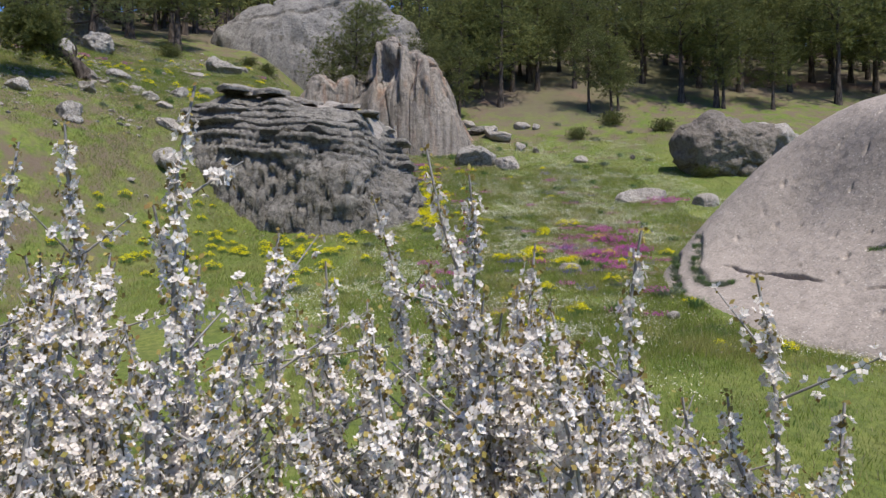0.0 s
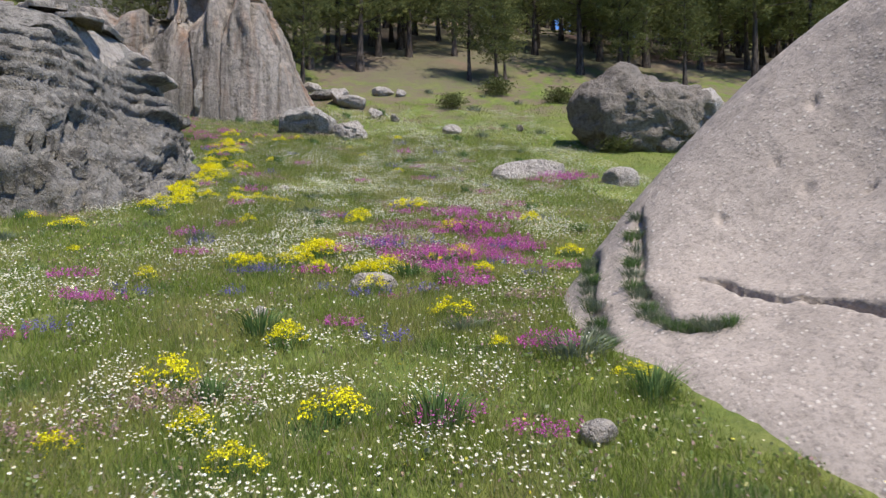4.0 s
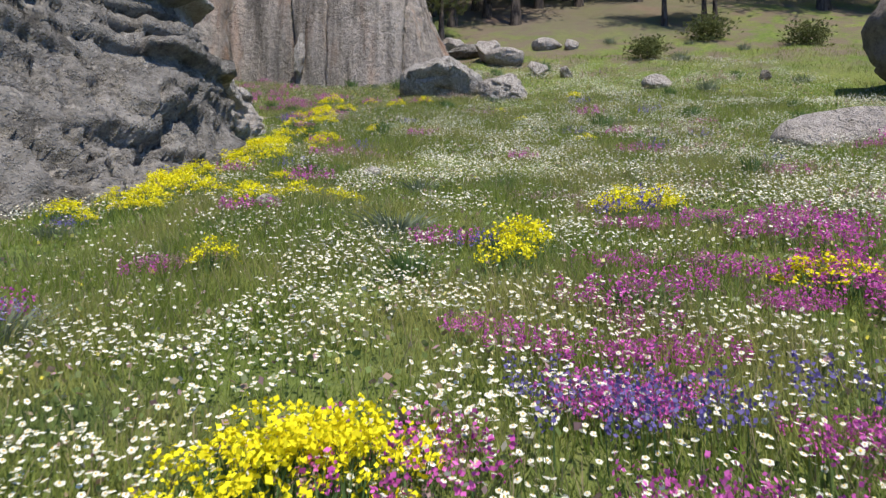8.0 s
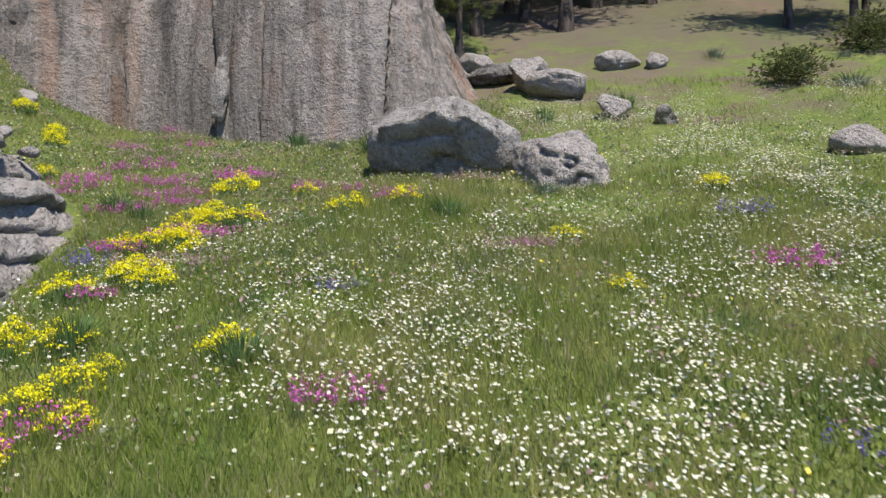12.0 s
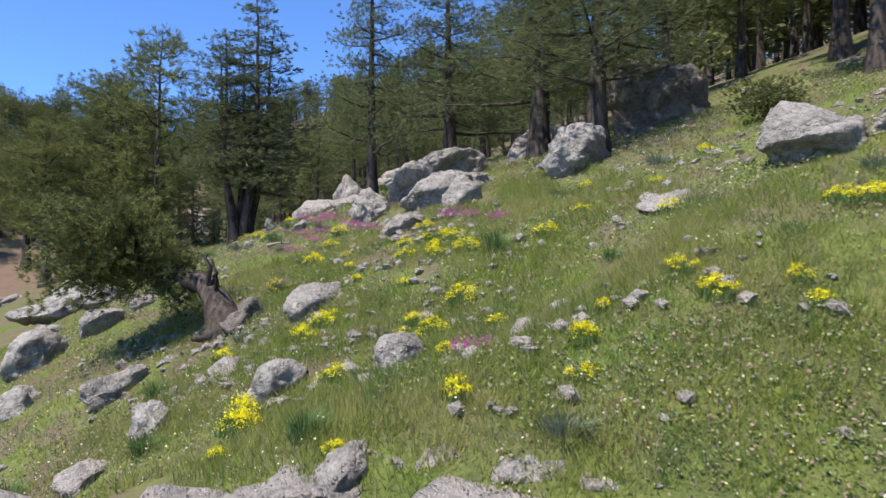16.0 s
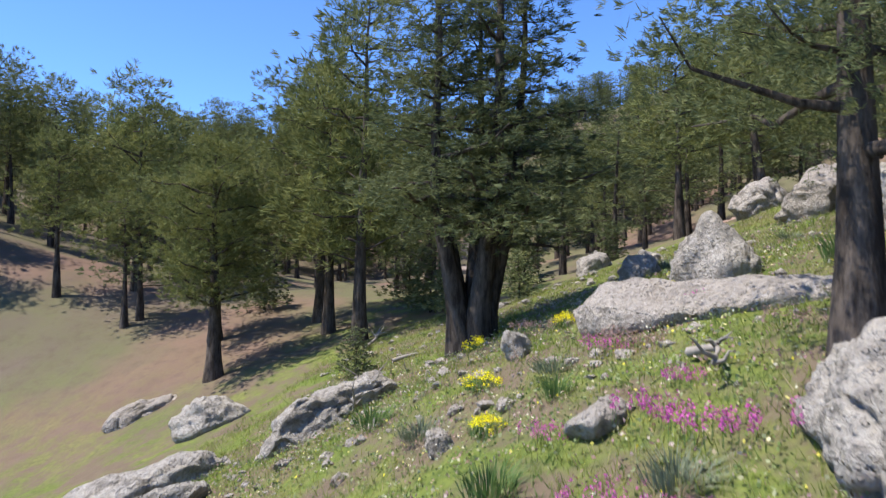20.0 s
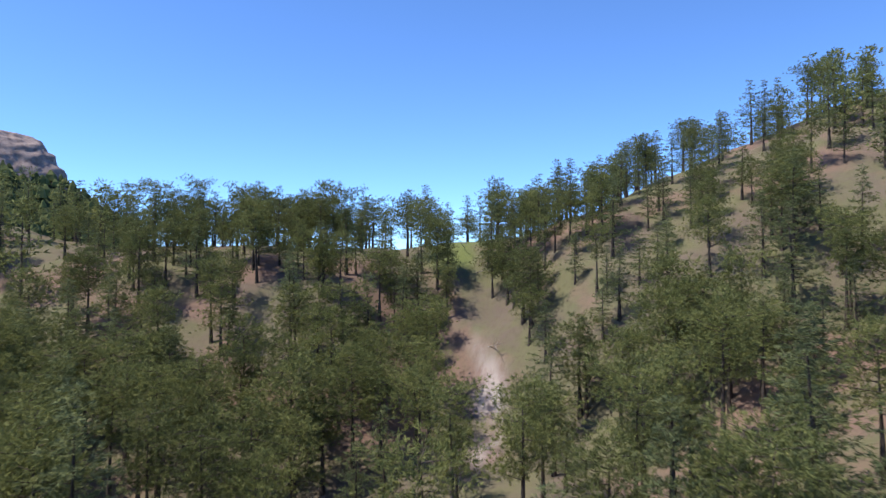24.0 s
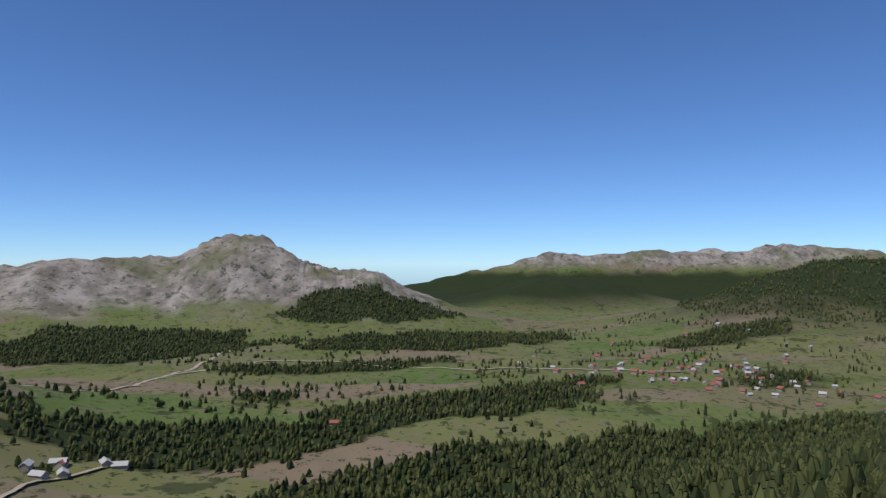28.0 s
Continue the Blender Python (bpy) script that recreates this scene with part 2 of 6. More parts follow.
def axis(*spans):
    out = [spans[0][0]]
    for lo, hi, step in spans:
        n = max(1, int(round((hi - lo) / step)))
        out += list(lo + (hi - lo) * (np.arange(n) + 1) / n)
    return np.array(out)


def grid_mesh(name, xs, ys, z):
    nx, ny = len(xs), len(ys)
    gx, gy = np.meshgrid(xs, ys)
    co = np.stack([gx, gy, z(gx, gy)], -1).reshape(-1, 3)
    i = (np.arange(ny - 1)[:, None] * nx + np.arange(nx - 1)).ravel()
    return fast_mesh(name, co, np.stack([i, i + 1, i + nx + 1, i + nx], 1), True)


def fast_mesh(name, co, faces, shade=False):
    """A mesh from arrays of corners and of faces with equal numbers of sides."""
    me = bpy.data.meshes.new(name)
    n, k = faces.shape
    me.vertices.add(len(co))
    me.vertices.foreach_set("co", np.ascontiguousarray(co, dtype=np.float32).ravel())
    me.loops.add(n * k)
    me.loops.foreach_set("vertex_index", np.ascontiguousarray(faces, dtype=np.int32).ravel())
    me.polygons.add(n)
    me.polygons.foreach_set("loop_start", np.arange(0, n * k, k, dtype=np.int32))
    me.polygons.foreach_set("use_smooth", np.full(n, shade))
    me.update(calc_edges=True)
    return me


m, *_ = mat("turf_and_far_land", 0.97, 0.1)
k = Net(m)
turf = k.mix(k.ramp(k.noise(0.45, 5, 0.6), (0.35, 0.0), (0.65, 1.0)), (0.115, 0.155, 0.035), (0.175, 0.195, 0.055))
turf = k.mix(k.ramp(k.noise(6.0, 6, 0.75), (0.42, 0.0), (0.62, 0.7)), turf, (0.05, 0.08, 0.02))
soil = k.mix(k.noise(3.0, 6, 0.7), (0.095, 0.073, 0.052), (0.175, 0.138, 0.102))
stony = k.noise(0.8, 6, 0.7)
dry = k.math("MULTIPLY", k.ramp(stony, (0.42, 0.0), (0.58, 1.0)), k.attr("dry"))
c = k.mix(dry, turf, soil)
# woodland floor: needles, bare reddish earth, pale grass
floor_ = k.mix(k.ramp(k.noise(0.12, 5, 0.65), (0.38, 0.0), (0.58, 1.0)), (0.125, 0.099, 0.080), (0.118, 0.114, 0.064))
floor_ = k.mix(k.ramp(k.noise(0.07, 4, 0.6), (0.52, 0.0), (0.62, 0.8)), floor_, (0.175, 0.112, 0.092))
floor_ = k.mix(k.ramp(k.noise(1.6, 6, 0.75), (0.48, 0.0), (0.7, 0.5)), floor_, (0.085, 0.066, 0.05))
c = k.mix(k.attr("wood"), c, floor_)
# the washed-out gully and the green saddle
gully = k.mix(k.ramp(k.noise(0.5, 6, 0.7, vec=k.stretch(0.3, 1.0, 0.3)), (0.42, 0.0), (0.6, 1.0)), (0.20, 0.145, 0.135), (0.33, 0.295, 0.285))
c = k.mix(k.attr("scree"), c, gully)
c = k.mix(k.attr("glade"), c, k.mix(k.noise(1.2, 5, 0.7), (0.085, 0.12, 0.03), (0.14, 0.165, 0.055)))
# valley: fields, scrub and woods
cell = k.voronoi(0.0085, vec=k.stretch(1.0, 0.45, 0.0), out="Color")
fields = k.ramp(k.split(cell)[0], (0.0, (0.115, 0.145, 0.045)), (0.35, (0.16, 0.165, 0.07)), (0.6, (0.10, 0.15, 0.04)), (0.8, (0.21, 0.165, 0.115)), (1.0, (0.14, 0.15, 0.06)))
fields = k.mix(k.ramp(k.noise(0.03, 6, 0.7), (0.5, 0.0), (0.62, 0.55)), fields, (0.17, 0.155, 0.10))
speck = k.ramp(k.noise(0.075, 3, 0.8), (0.575, 0.0), (0.60, 1.0))
fields = k.mix(k.math("MULTIPLY", speck, 0.8), fields, (0.030, 0.043, 0.018))
woods = k.mix(k.noise(0.11, 3, 0.8), (0.016, 0.026, 0.011), (0.042, 0.055, 0.022))
c2 = k.mix(k.ramp(k.noise(0.02, 5, 0.6), (0.60, 0.0), (0.63, 0.7)), fields, woods)
lime = k.mix(k.ramp(k.noise(0.012, 8, 0.75), (0.4, 0.0), (0.62, 1.0)), (0.15, 0.135, 0.115), (0.36, 0.325, 0.29))
lime = k.mix(k.ramp(k.noise(0.03, 5, 0.8), (0.54, 0.0), (0.60, 0.85)), lime, (0.05, 0.055, 0.035))
lime = k.mix(k.ramp(k.noise(0.004, 4, 0.6), (0.56, 0.0), (0.66, 0.6)), lime, (0.12, 0.13, 0.06))
c2 = k.mix(k.attr("bare"), c2, lime)
c2 = k.mix(k.attr("forest"), c2, woods)
c = k.mix(k.attr("far"), c, c2)
k.colour(c)
k.bump(k.noise(9.0, 6, 0.75), 0.6, 0.08)
TURF = m

gx = axis((-4700, -1000, 32), (-1000, -300, 9), (-300, -190, 3.5), (-190, -60, 1.3), (-60, 26, 0.5), (26, 80, 1.5), (80, 400, 16), (400, 2400, 130))
gy = axis((-2300, -600, 40), (-600, -130, 12), (-130, 8, 1.6), (8, 70, 0.45), (70, 140, 1.6), (140, 400, 8), (400, 5200, 40))
ground = new("ground", grid_mesh("ground", gx, gy, ground_z))
ground.data.materials.append(TURF)
tagged(ground, "sloping alpine turf with bare earth, falling to a wide farmed valley and mountains", "ground", kind="structure")
vx = np.empty(len(ground.data.vertices) * 3, dtype=np.float32)
ground.data.vertices.foreach_get("co", vx)
vx = vx.reshape(-1, 3)
X, Y, Z = vx[:, 0].astype(float), vx[:, 1].astype(float), vx[:, 2].astype(float)


def paint(name, values):
    ground.data.attributes.new(name, "FLOAT", "POINT").data.foreach_set("value", np.clip(values, 0, 1).astype(np.float32))


XF, YF = 0.9735 * (X + 162.4) + 0.2284 * (Y + 14.9) - 170, -0.2284 * (X + 162.4) + 0.9735 * (Y + 14.9) + 31
P = -0.953 * (X + 60.6) - 0.304 * (Y - 26.5)
C = -0.304 * (X + 60.6) + 0.953 * (Y - 26.5)
paint("dry", np.maximum(0.15 + 0.85 * smooth((-8 - X) / 8), 0.95 * smooth((Y - 47.5) / 6) * smooth((X - 1) / 3 + 0.6)))
paint("wood", np.maximum(smooth((P + 14 + 11 * smooth((-2 - C) / 6)) / 16), smooth((Y - 60 + 5 * hump(X, Y, 8, 58, 8, 9) + 3 * waves(X, Y, 17, 3)) / 8)))
paint("far", smooth((P - 118) / 60))
paint("bare", smooth((Z + 92 + 25 * waves(XF, YF, 300, 61)) / 50) * smooth((-1750 - XF) / 300) * np.maximum(smooth((1100 - YF) / 250), smooth((Z - 15) / 60) * smooth((-3100 - XF) / 300)) + smooth((hump(XF, YF, -500, -345, 150, 250) - 0.3) / 0.2) * smooth((waves(XF, YF, 110, 67, 3) + 0.05) / 0.2))
paint("scree", 0.85 * smooth((2.6 + 2.6 * waves(X, Y, 11, 64) - np.abs(C - 2.5 - 0.02 * P - 1.5 * np.sin(P / 7))) / 3.5) * smooth((P - 40) / 6) * smooth((70 - P) / 14))
paint("glade", 0.75 * smooth((1.2 - np.hypot((P - 82) / 8, (C - 1.5) / 3.8) + 0.6 * waves(X, Y, 7, 65)) / 0.7))
WOODS = [(-930, 70, 85, 190), (-1000, 390, 95, 230), (-1434, 320, 50, 230), (-1720, 640, 150, 360), (-1850, -68, 210, 320), (-2090, 590, 120, 270), (-1090, 620, 30, 90), (-1400, 1250, 70, 190), (-1010, 960, 40, 80), (-1180, 170, 40, 45)]


def wooded(xf, yf):
    """How far a place of the valley lies in woods: 1 inside, 0 in the fields."""
    best = -9.0 + 0 * xf
    for cx, cy, rx, ry in WOODS:
        best = np.maximum(best, 1 - np.hypot((xf - cx) / rx, (yf - cy) / ry))
    near = np.minimum((xf + 815) / 120, (yf + 600) / 250) - 2.5 * hump(xf, yf, -840, -40, 110, 130)
    return np.maximum(best, near) + 0.22 * waves(xf, yf, 170, 63, 3)


paint("forest", np.maximum(np.maximum(smooth((P - 105) / 40) * smooth(wooded(XF, YF) / 0.12), hump(XF, YF, -1600, 1930, 520, 580) * 2.2 - 0.5 + 0.3 * waves(XF, YF, 240, 66)), np.maximum(2.2 * hump(XF, YF, -2850, 1720, 400, 660, 10) - 0.5, smooth((-2450 - XF) / 300) * smooth((YF - 850) / 250) * smooth((25 + 20 * waves(XF, YF, 260, 68) - Z) / 40))))

# ---- tools for shapes ----
def hash3(i, j, k, seed):
    n = (i * 374761393 + j * 668265263 + k * 2147483647 + seed * 144665) & 0x7FFFFFFF
    n = ((n ^ (n >> 13)) * 1274126177) & 0x7FFFFFFF
    return ((n ^ (n >> 16)) & 0xFFFF) / 65535.0


def lump(p, size, seed=0, octaves=4, gain=0.5):
    """Smooth value noise at the rows of p, about -1 to 1."""
    q, amp, out, total = np.asarray(p, float) / size, 1.0, 0.0, 0.0
    for o in range(octaves):
        f = np.floor(q)
        i, t = f.astype(np.int64), q - f
        t = t * t * (3 - 2 * t)
        v = 0.0
        for a in (0, 1):
            for b in (0, 1):
                for c in (0, 1):
                    w = (t[:, 0] if a else 1 - t[:, 0]) * (t[:, 1] if b else 1 - t[:, 1]) * (t[:, 2] if c else 1 - t[:, 2])
                    v = v + w * hash3(i[:, 0] + a, i[:, 1] + b, i[:, 2] + c, seed + o)
        out, total = out + amp * (2 * v - 1), total + amp
        q, amp = q * 2.03 + 7.1, amp * gain
    return out / total


def part(name, me, material, parent=None, label=""):
    ob = new(name, me)
    if material is not None and not me.materials:
        me.materials.append(material)
    if parent is not None:
        ob.parent = parent
    return tagged(ob, label) if label else ob


ICO = {}


def ico(level):
    if level not in ICO:
        bm = bmesh.new()
        bmesh.ops.create_icosphere(bm, subdivisions=level, radius=1.0)
        ICO[level] = (np.array([v.co[:] for v in bm.verts]), np.array([[v.index for v in f.verts] for f in bm.faces]))
        bm.free()
    return ICO[level]


def stone_mesh(size, seed, level=4, cuts=9, rough=0.10, flat=0.0, layers=0.0):
    """A weathered block: a ball cut by random planes, then worn and pitted. Centre at the origin."""
    co, faces = ico(level)
    rng = np.random.RandomState(seed)
    p = co.copy()
    for _ in range(cuts):
        n = rng.normal(size=3)
        n /= np.linalg.norm(n)
        d = rng.uniform(0.55, 0.85)
        over = np.maximum(p @ n - d, 0)
        p -= (over * 0.93)[:, None] * n
    p *= np.array(size) / 2
    m = float(np.mean(size)) / 2
    nrm = co / np.array(size)
    nrm /= np.linalg.norm(nrm, axis=1)[:, None]
    off = rough * m * (1.0 * lump(p, 0.9 * m, seed, 2) + 0.8 * lump(p, 0.33 * m, seed + 5, 4, 0.7))
    off -= 0.10 * m * np.exp(-(lump(p * (1, 1, 1.4), 0.8 * m, seed + 13, 2) / 0.05) ** 2) * (rough > 0.08)
    if layers:
        off += layers * m * lump(p * (0.3, 0.3, 2.2), 0.5 * m, seed + 9, 2)
    p += nrm * off[:, None]
    return fast_mesh("stone", p, faces, True)


def stone(name, x, y, size, turn=0, seed=1, sink=0.25, material=None, label="", tilt=(0, 0), level=4, cuts=9, rough=0.10, layers=0.0, group="", category="rock", z=None):
    ob = new(name, stone_mesh(size, seed, level, cuts, rough, 0, layers))
    ob.data.materials.append(material or ROCK_PALE)
    z = float(ground_z(x, y)) if z is None else z
    gx_, gy_ = float(land(x + 0.5, y) - land(x - 0.5, y)), float(land(x, y + 0.5) - land(x, y - 0.5))
    lean = Vector((0, 0, 1)).rotation_difference(Vector((-0.7 * gx_, -0.7 * gy_, 1))).to_matrix().to_4x4()
    ob.matrix_world = Matrix.Translation((x, y, z + size[2] * (0.5 - sink))) @ lean @ pose(0, 0, 0, tilt[0], tilt[1], turn)
    return tagged(ob, label, category, group)


def ring(points, n):
    """A smooth closed outline through the points, as n places by even angle about their middle given as the first point."""
    mid, pts = np.array(points[0], float), np.array(points[1:], float)
    d = pts - mid
    a = np.unwrap(np.arctan2(d[:, 1], d[:, 0]))
    r = np.hypot(d[:, 0], d[:, 1])
    if a[-1] < a[0]:
        a, r = a[::-1], r[::-1]
    th = np.linspace(0, 2 * math.pi, n, endpoint=False)
    aa, rr = np.concatenate([a - 2 * math.pi, a, a + 2 * math.pi]), np.tile(r, 3)
    out = np.interp(th, aa, rr)
    k_ = max(1, n // 60)
    for _ in range(2):
        out = sum(np.roll(out, s) for s in range(-k_, k_ + 1)) / (2 * k_ + 1)
    return mid, th, out


def massif(points, top, profile, n=420, m=110, base=0.5):
    """A large outcrop over an outline: top(x, y) its full height, profile(r, th) the share of it at r (1 at the foot)."""
    mid, th, rad = ring(points, n)
    r = 1 - np.linspace(0, 1, m) ** 1.0
    R, T = np.meshgrid(r, th, indexing="ij")
    x, y = mid[0] + R * rad * np.cos(T), mid[1] + R * rad * np.sin(T)
    zb = ground_z(mid[0] + rad * np.cos(th), mid[1] + rad * np.sin(th)) - base
    zz = zb[None, :] * R + R * 0 + (1 - R) * zb.mean()
    z = zz + (top(x, y) - zz) * profile(R, T)
    co = np.stack([x, y, z], -1)
    i, j = np.meshgrid(np.arange(m - 1), np.arange(n), indexing="ij")
    j2 = (j + 1) % n
    faces = np.stack([i * n + j, i * n + j2, (i + 1) * n + j2, (i + 1) * n + j], -1).reshape(-1, 4)
    # outward normals by differences, for the relief
    du = np.gradient(co, axis=0)
    dv = np.roll(co, -1, 1) - np.roll(co, 1, 1)
    nn = np.cross(dv, du)
    nn /= np.linalg.norm(nn, axis=-1)[..., None] + 1e-9
    return co.reshape(-1, 3), nn.reshape(-1, 3), faces, R.reshape(-1)


def curve_through(points, xs):
    px_, py_ = np.array(points).T
    v = np.interp(xs, px_, py_)
    return v


# ---- the layered outcrop beside the meadow ----
A_OUT = [(-6.4, 38.8), (-13.2, 34.0), (-8.6, 31.6), (-5.6, 30.9), (-3.3, 31.6), (-1.5, 33.6), (-1.3, 36.6), (-1.6, 39.8), (-2.4, 43.0), (-3.6, 45.8),
         (-5.8, 46.6), (-8.8, 45.2), (-11.3, 43.0), (-13.2, 39.0), (-13.9, 36.2)]


def a_top(x, y):
    z = 8.3 + 0.16 * np.clip(-4.5 - x, -6, 7) - 0.5 * smooth((x + 4.0) / 2.5) + 0.25 * waves(x, y, 4.0, 71, 2)
    front = smooth((36.5 - y) / 5.0)
    lobe = smooth((x + 4.4) / 1.6) * smooth((38.0 - y) / 3.0)
    # behind the crest the top dips as one ramp towards the meadow
    ramp = 8.35 + 0.36 * np.clip(-4.7 - x, 0, 9) - 0.95 * np.clip(x + 4.7, 0, 3.5) - 0.12 * (y - 40) + 0.10 * waves(x, y, 3.0, 78, 2)
    ramp = np.minimum(ramp, 9.05 + 0.30 * np.clip(y - 40.8, 0, 3.5))
    ramp = np.maximum(ramp, ground_z(x, y) + 0.12)
    return z - 0.6 * front - 2.6 * lobe + (ramp - z) * smooth((y - 37.6) / 2.2)


co, nn, faces, R_ = massif(A_OUT, a_top, lambda r, t: (1 - r ** 5.0) ** 0.62, 560, 150)
zrel = (co[:, 2] - 2.0) / 6.5
led = lump(co * (0.25, 0.25, 1.0) + lump(co, 3.0, 75, 2)[:, None] * (0, 0, 0.25), 0.75, 72, 2)
bedded = smooth((zrel - 0.40) / 0.12) * smooth((R_ - 0.55) / 0.2)
# strata: each bed stands out or back as a whole, with a dark joint under it
bed = (co[:, 2] + 0.06 * (co[:, 0] + 6) + 0.14 * lump(co * (1, 1, 0.3), 3.5, 75, 2)) / 0.40
lay = np.floor(bed)
jut = np.round(3 * lump(np.stack([co[:, 0] * 0.35, co[:, 1] * 0.35, lay * 3.7], 1), 1.0, 72, 2)) / 3
joint = np.exp(-((bed - lay) / 0.22) ** 2)
co[:, :2] += nn[:, :2] * (bedded * (0.75 * jut - 0.75 * joint * (0.4 + np.abs(jut))))[:, None]
co += nn * ((0.34 * lump(co, 1.7, 73, 3, 0.6) + 0.17 * lump(co, 0.5, 74, 4, 0.75)) * (0.3 + 0.7 * smooth((R_ - 0.5) / 0.25)))[:, None]
# broken blocks and dark clefts on the sheer sides
sheer = smooth((R_ - 0.6) / 0.2) * (1 - bedded)
co += nn * (sheer * (0.60 * np.round(2.5 * lump(co * (1, 1, 1.3), 1.5, 171, 2)) / 2.5 - 0.30 * np.exp(-(lump(co * (1, 1, 1.5), 1.5, 172, 2) / 0.045) ** 2) - 0.2 * np.exp(-(lump(co, 0.55, 173, 1) / 0.07) ** 2)))[:, None]
top_face = smooth((0.6 - R_) / 0.2)
co[:, 2] += top_face * 0.16 * np.round(1.6 * lump(co * (1, 1, 0), 1.5, 76, 2))
# the dipping beds of the back break off in low steps
q_ = (co[:, 2] + 0.45 * lump(co * (1, 1, 0), 1.7, 174, 3)) / 0.42
step = 0.42 * (smooth((q_ % 1 - 0.62) / 0.25) - q_ % 1 + 0.35)
co[:, 2] += step * smooth((co[:, 1] - 38) / 1.5) * smooth((0.86 - R_) / 0.15) * smooth((-4.6 - co[:, 0] + 0.4 * (co[:, 1] - 43)) / 0.6)
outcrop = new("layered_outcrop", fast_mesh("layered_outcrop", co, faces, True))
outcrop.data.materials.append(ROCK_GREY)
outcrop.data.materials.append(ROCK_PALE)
# upward faces take the pale rock, the remaining sides the grey one
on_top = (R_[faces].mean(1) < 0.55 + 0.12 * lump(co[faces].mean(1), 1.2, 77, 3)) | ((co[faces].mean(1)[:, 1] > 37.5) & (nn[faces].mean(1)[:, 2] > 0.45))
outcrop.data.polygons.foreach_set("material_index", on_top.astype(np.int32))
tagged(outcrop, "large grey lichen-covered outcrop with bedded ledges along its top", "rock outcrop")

# cracked bedding slabs on its top, one by one
rng = np.random.RandomState(4)


def slab_mesh(seed, sx, sy, sz):
    r = np.random.RandomState(seed)
    n = r.randint(5, 7)
    a = np.sort(np.linspace(0, 2 * math.pi, n, endpoint=False) + r.uniform(-0.25, 0.25, n))
    rad = r.uniform(0.85, 1.2, n)
    th = np.linspace(0, 2 * math.pi, 40, endpoint=False)
    cx, cy = rad * np.cos(a), rad * np.sin(a)
    rr = np.full(40, 9.0)
    for i_ in range(n):
        x1, y1, x2, y2 = cx[i_], cy[i_], cx[(i_ + 1) % n], cy[(i_ + 1) % n]
        den = (x2 - x1) * np.sin(th) - (y2 - y1) * np.cos(th)
        q_ = (x2 * y1 - x1 * y2) / np.where(np.abs(den) < 1e-6, 1e-6, -den)
        rr = np.where((q_ > 0.1) & (q_ < rr), q_, rr)
    rr = np.minimum(rr, 1.2)
    rows = []
    for q, zz in ((0.95, -0.5), (1.0, 0.0), (1.0, 0.36), (0.985, 0.47), (0.94, 0.5), (0.5, 0.48), (0.02, 0.5)):
        rows.append(np.stack([sx / 2 * rr * q * np.cos(th), sy / 2 * rr * q * np.sin(th), np.full(40, zz * sz)], 1))
    p = np.concatenate(rows)
    p += 0.045 * np.stack([lump(p + 3, 0.3, seed, 3), lump(p + 9, 0.3, seed, 3), lump(p + 17, 0.35, seed, 3)], 1) * (1.3, 1.3, 0.9)
    i, j = np.meshgrid(np.arange(6), np.arange(40), indexing="ij")
    f = np.stack([i * 40 + j, i * 40 + (j + 1) % 40, (i + 1) * 40 + (j + 1) % 40, (i + 1) * 40 + j], -1).reshape(-1, 4)
    me = fast_mesh("slab", p, f, True)
    me.materials.append(ROCK_PALE)
    return me


SLABS = [slab_mesh(300 + i, 1.0, 1.0, 0.34) for i in range(7)]
for i in range(88):
    # rows of plates that run along the bedding, dipping towards the meadow
    u, v = (i % 8), (i // 8) * 0.72
    x, y = -11.0 + 0.95 * u + rng.uniform(-0.3, 0.3) + 0.4 * ((i // 8) % 2), 35.6 + 1.22 * v + rng.uniform(-0.25, 0.25) - 0.1 * u
    if x > -3.6 - 0.12 * (y - 36) or (x > -6.6 and y > 42.8) or (x < -9.8 and y > 43.2) or rng.rand() < 0.25:
        continue
    if float(a_top(x, y)) < float(ground_z(x, y)) + 0.3:
        continue
    ob = part("slab", SLABS[i % 7], None, outcrop)
    sc = rng.choice([0.7, 1.1, 1.5, 2.0])
    ob.matrix_world = pose(x, y, float(a_top(x, y)) + rng.uniform(-0.10, 0.03), rng.uniform(-4, 6), rng.uniform(-4, 4) + (12 if y > 38.7 else 0), rng.uniform(0, 360) if y < 38.7 else rng.uniform(-40, 40)) @ Matrix.Diagonal((sc * rng.uniform(1.0, 1.35), sc * 0.85, rng.uniform(0.45, 0.8), 1))

for i in range(34):
    f = rng.rand()
    x, y = -6.9 + 2.3 * f + rng.normal() * 0.14, 44.75 + 0.55 * f + rng.normal() * 0.14
    d = rng.uniform(0.1, 0.32)
    z = max(float(a_top(x, y)) - 0.25, float(ground_z(x, y)))
    stone("rubble_stone", x, y, (d * 1.3, d, d * 0.8), 37 * i, 700 + i, 0.15, ROCK_PALE, "small broken stone in the rubble along the slab", level=2, cuts=8, group="rubble beside the outcrop", z=z)

# ---- the fluted cliff rock ----
F_OUT = [(-4.2, 54.8), (-10.9, 50.5), (-9.0, 51.6), (-7.4, 52.0), (-5.4, 51.8), (-3.8, 51.0), (-2.4, 50.3), (-0.6, 49.8), (1.2, 50.4), (2.1, 52.4), (2.6, 56), (0, 60), (-6, 61), (-11.5, 58), (-12.6, 54)]
F_TOP = [(-13, 11.5), (-11, 13.2), (-9.8, 15.2), (-8.4, 14.2), (-7.2, 15.0), (-6.2, 14.4), (-5.4, 17.6), (-3.8, 17.9), (-2.8, 16.6), (-1.2, 16.2), (0.4, 13.6), (1.6, 11.4), (2.8, 9.5)]
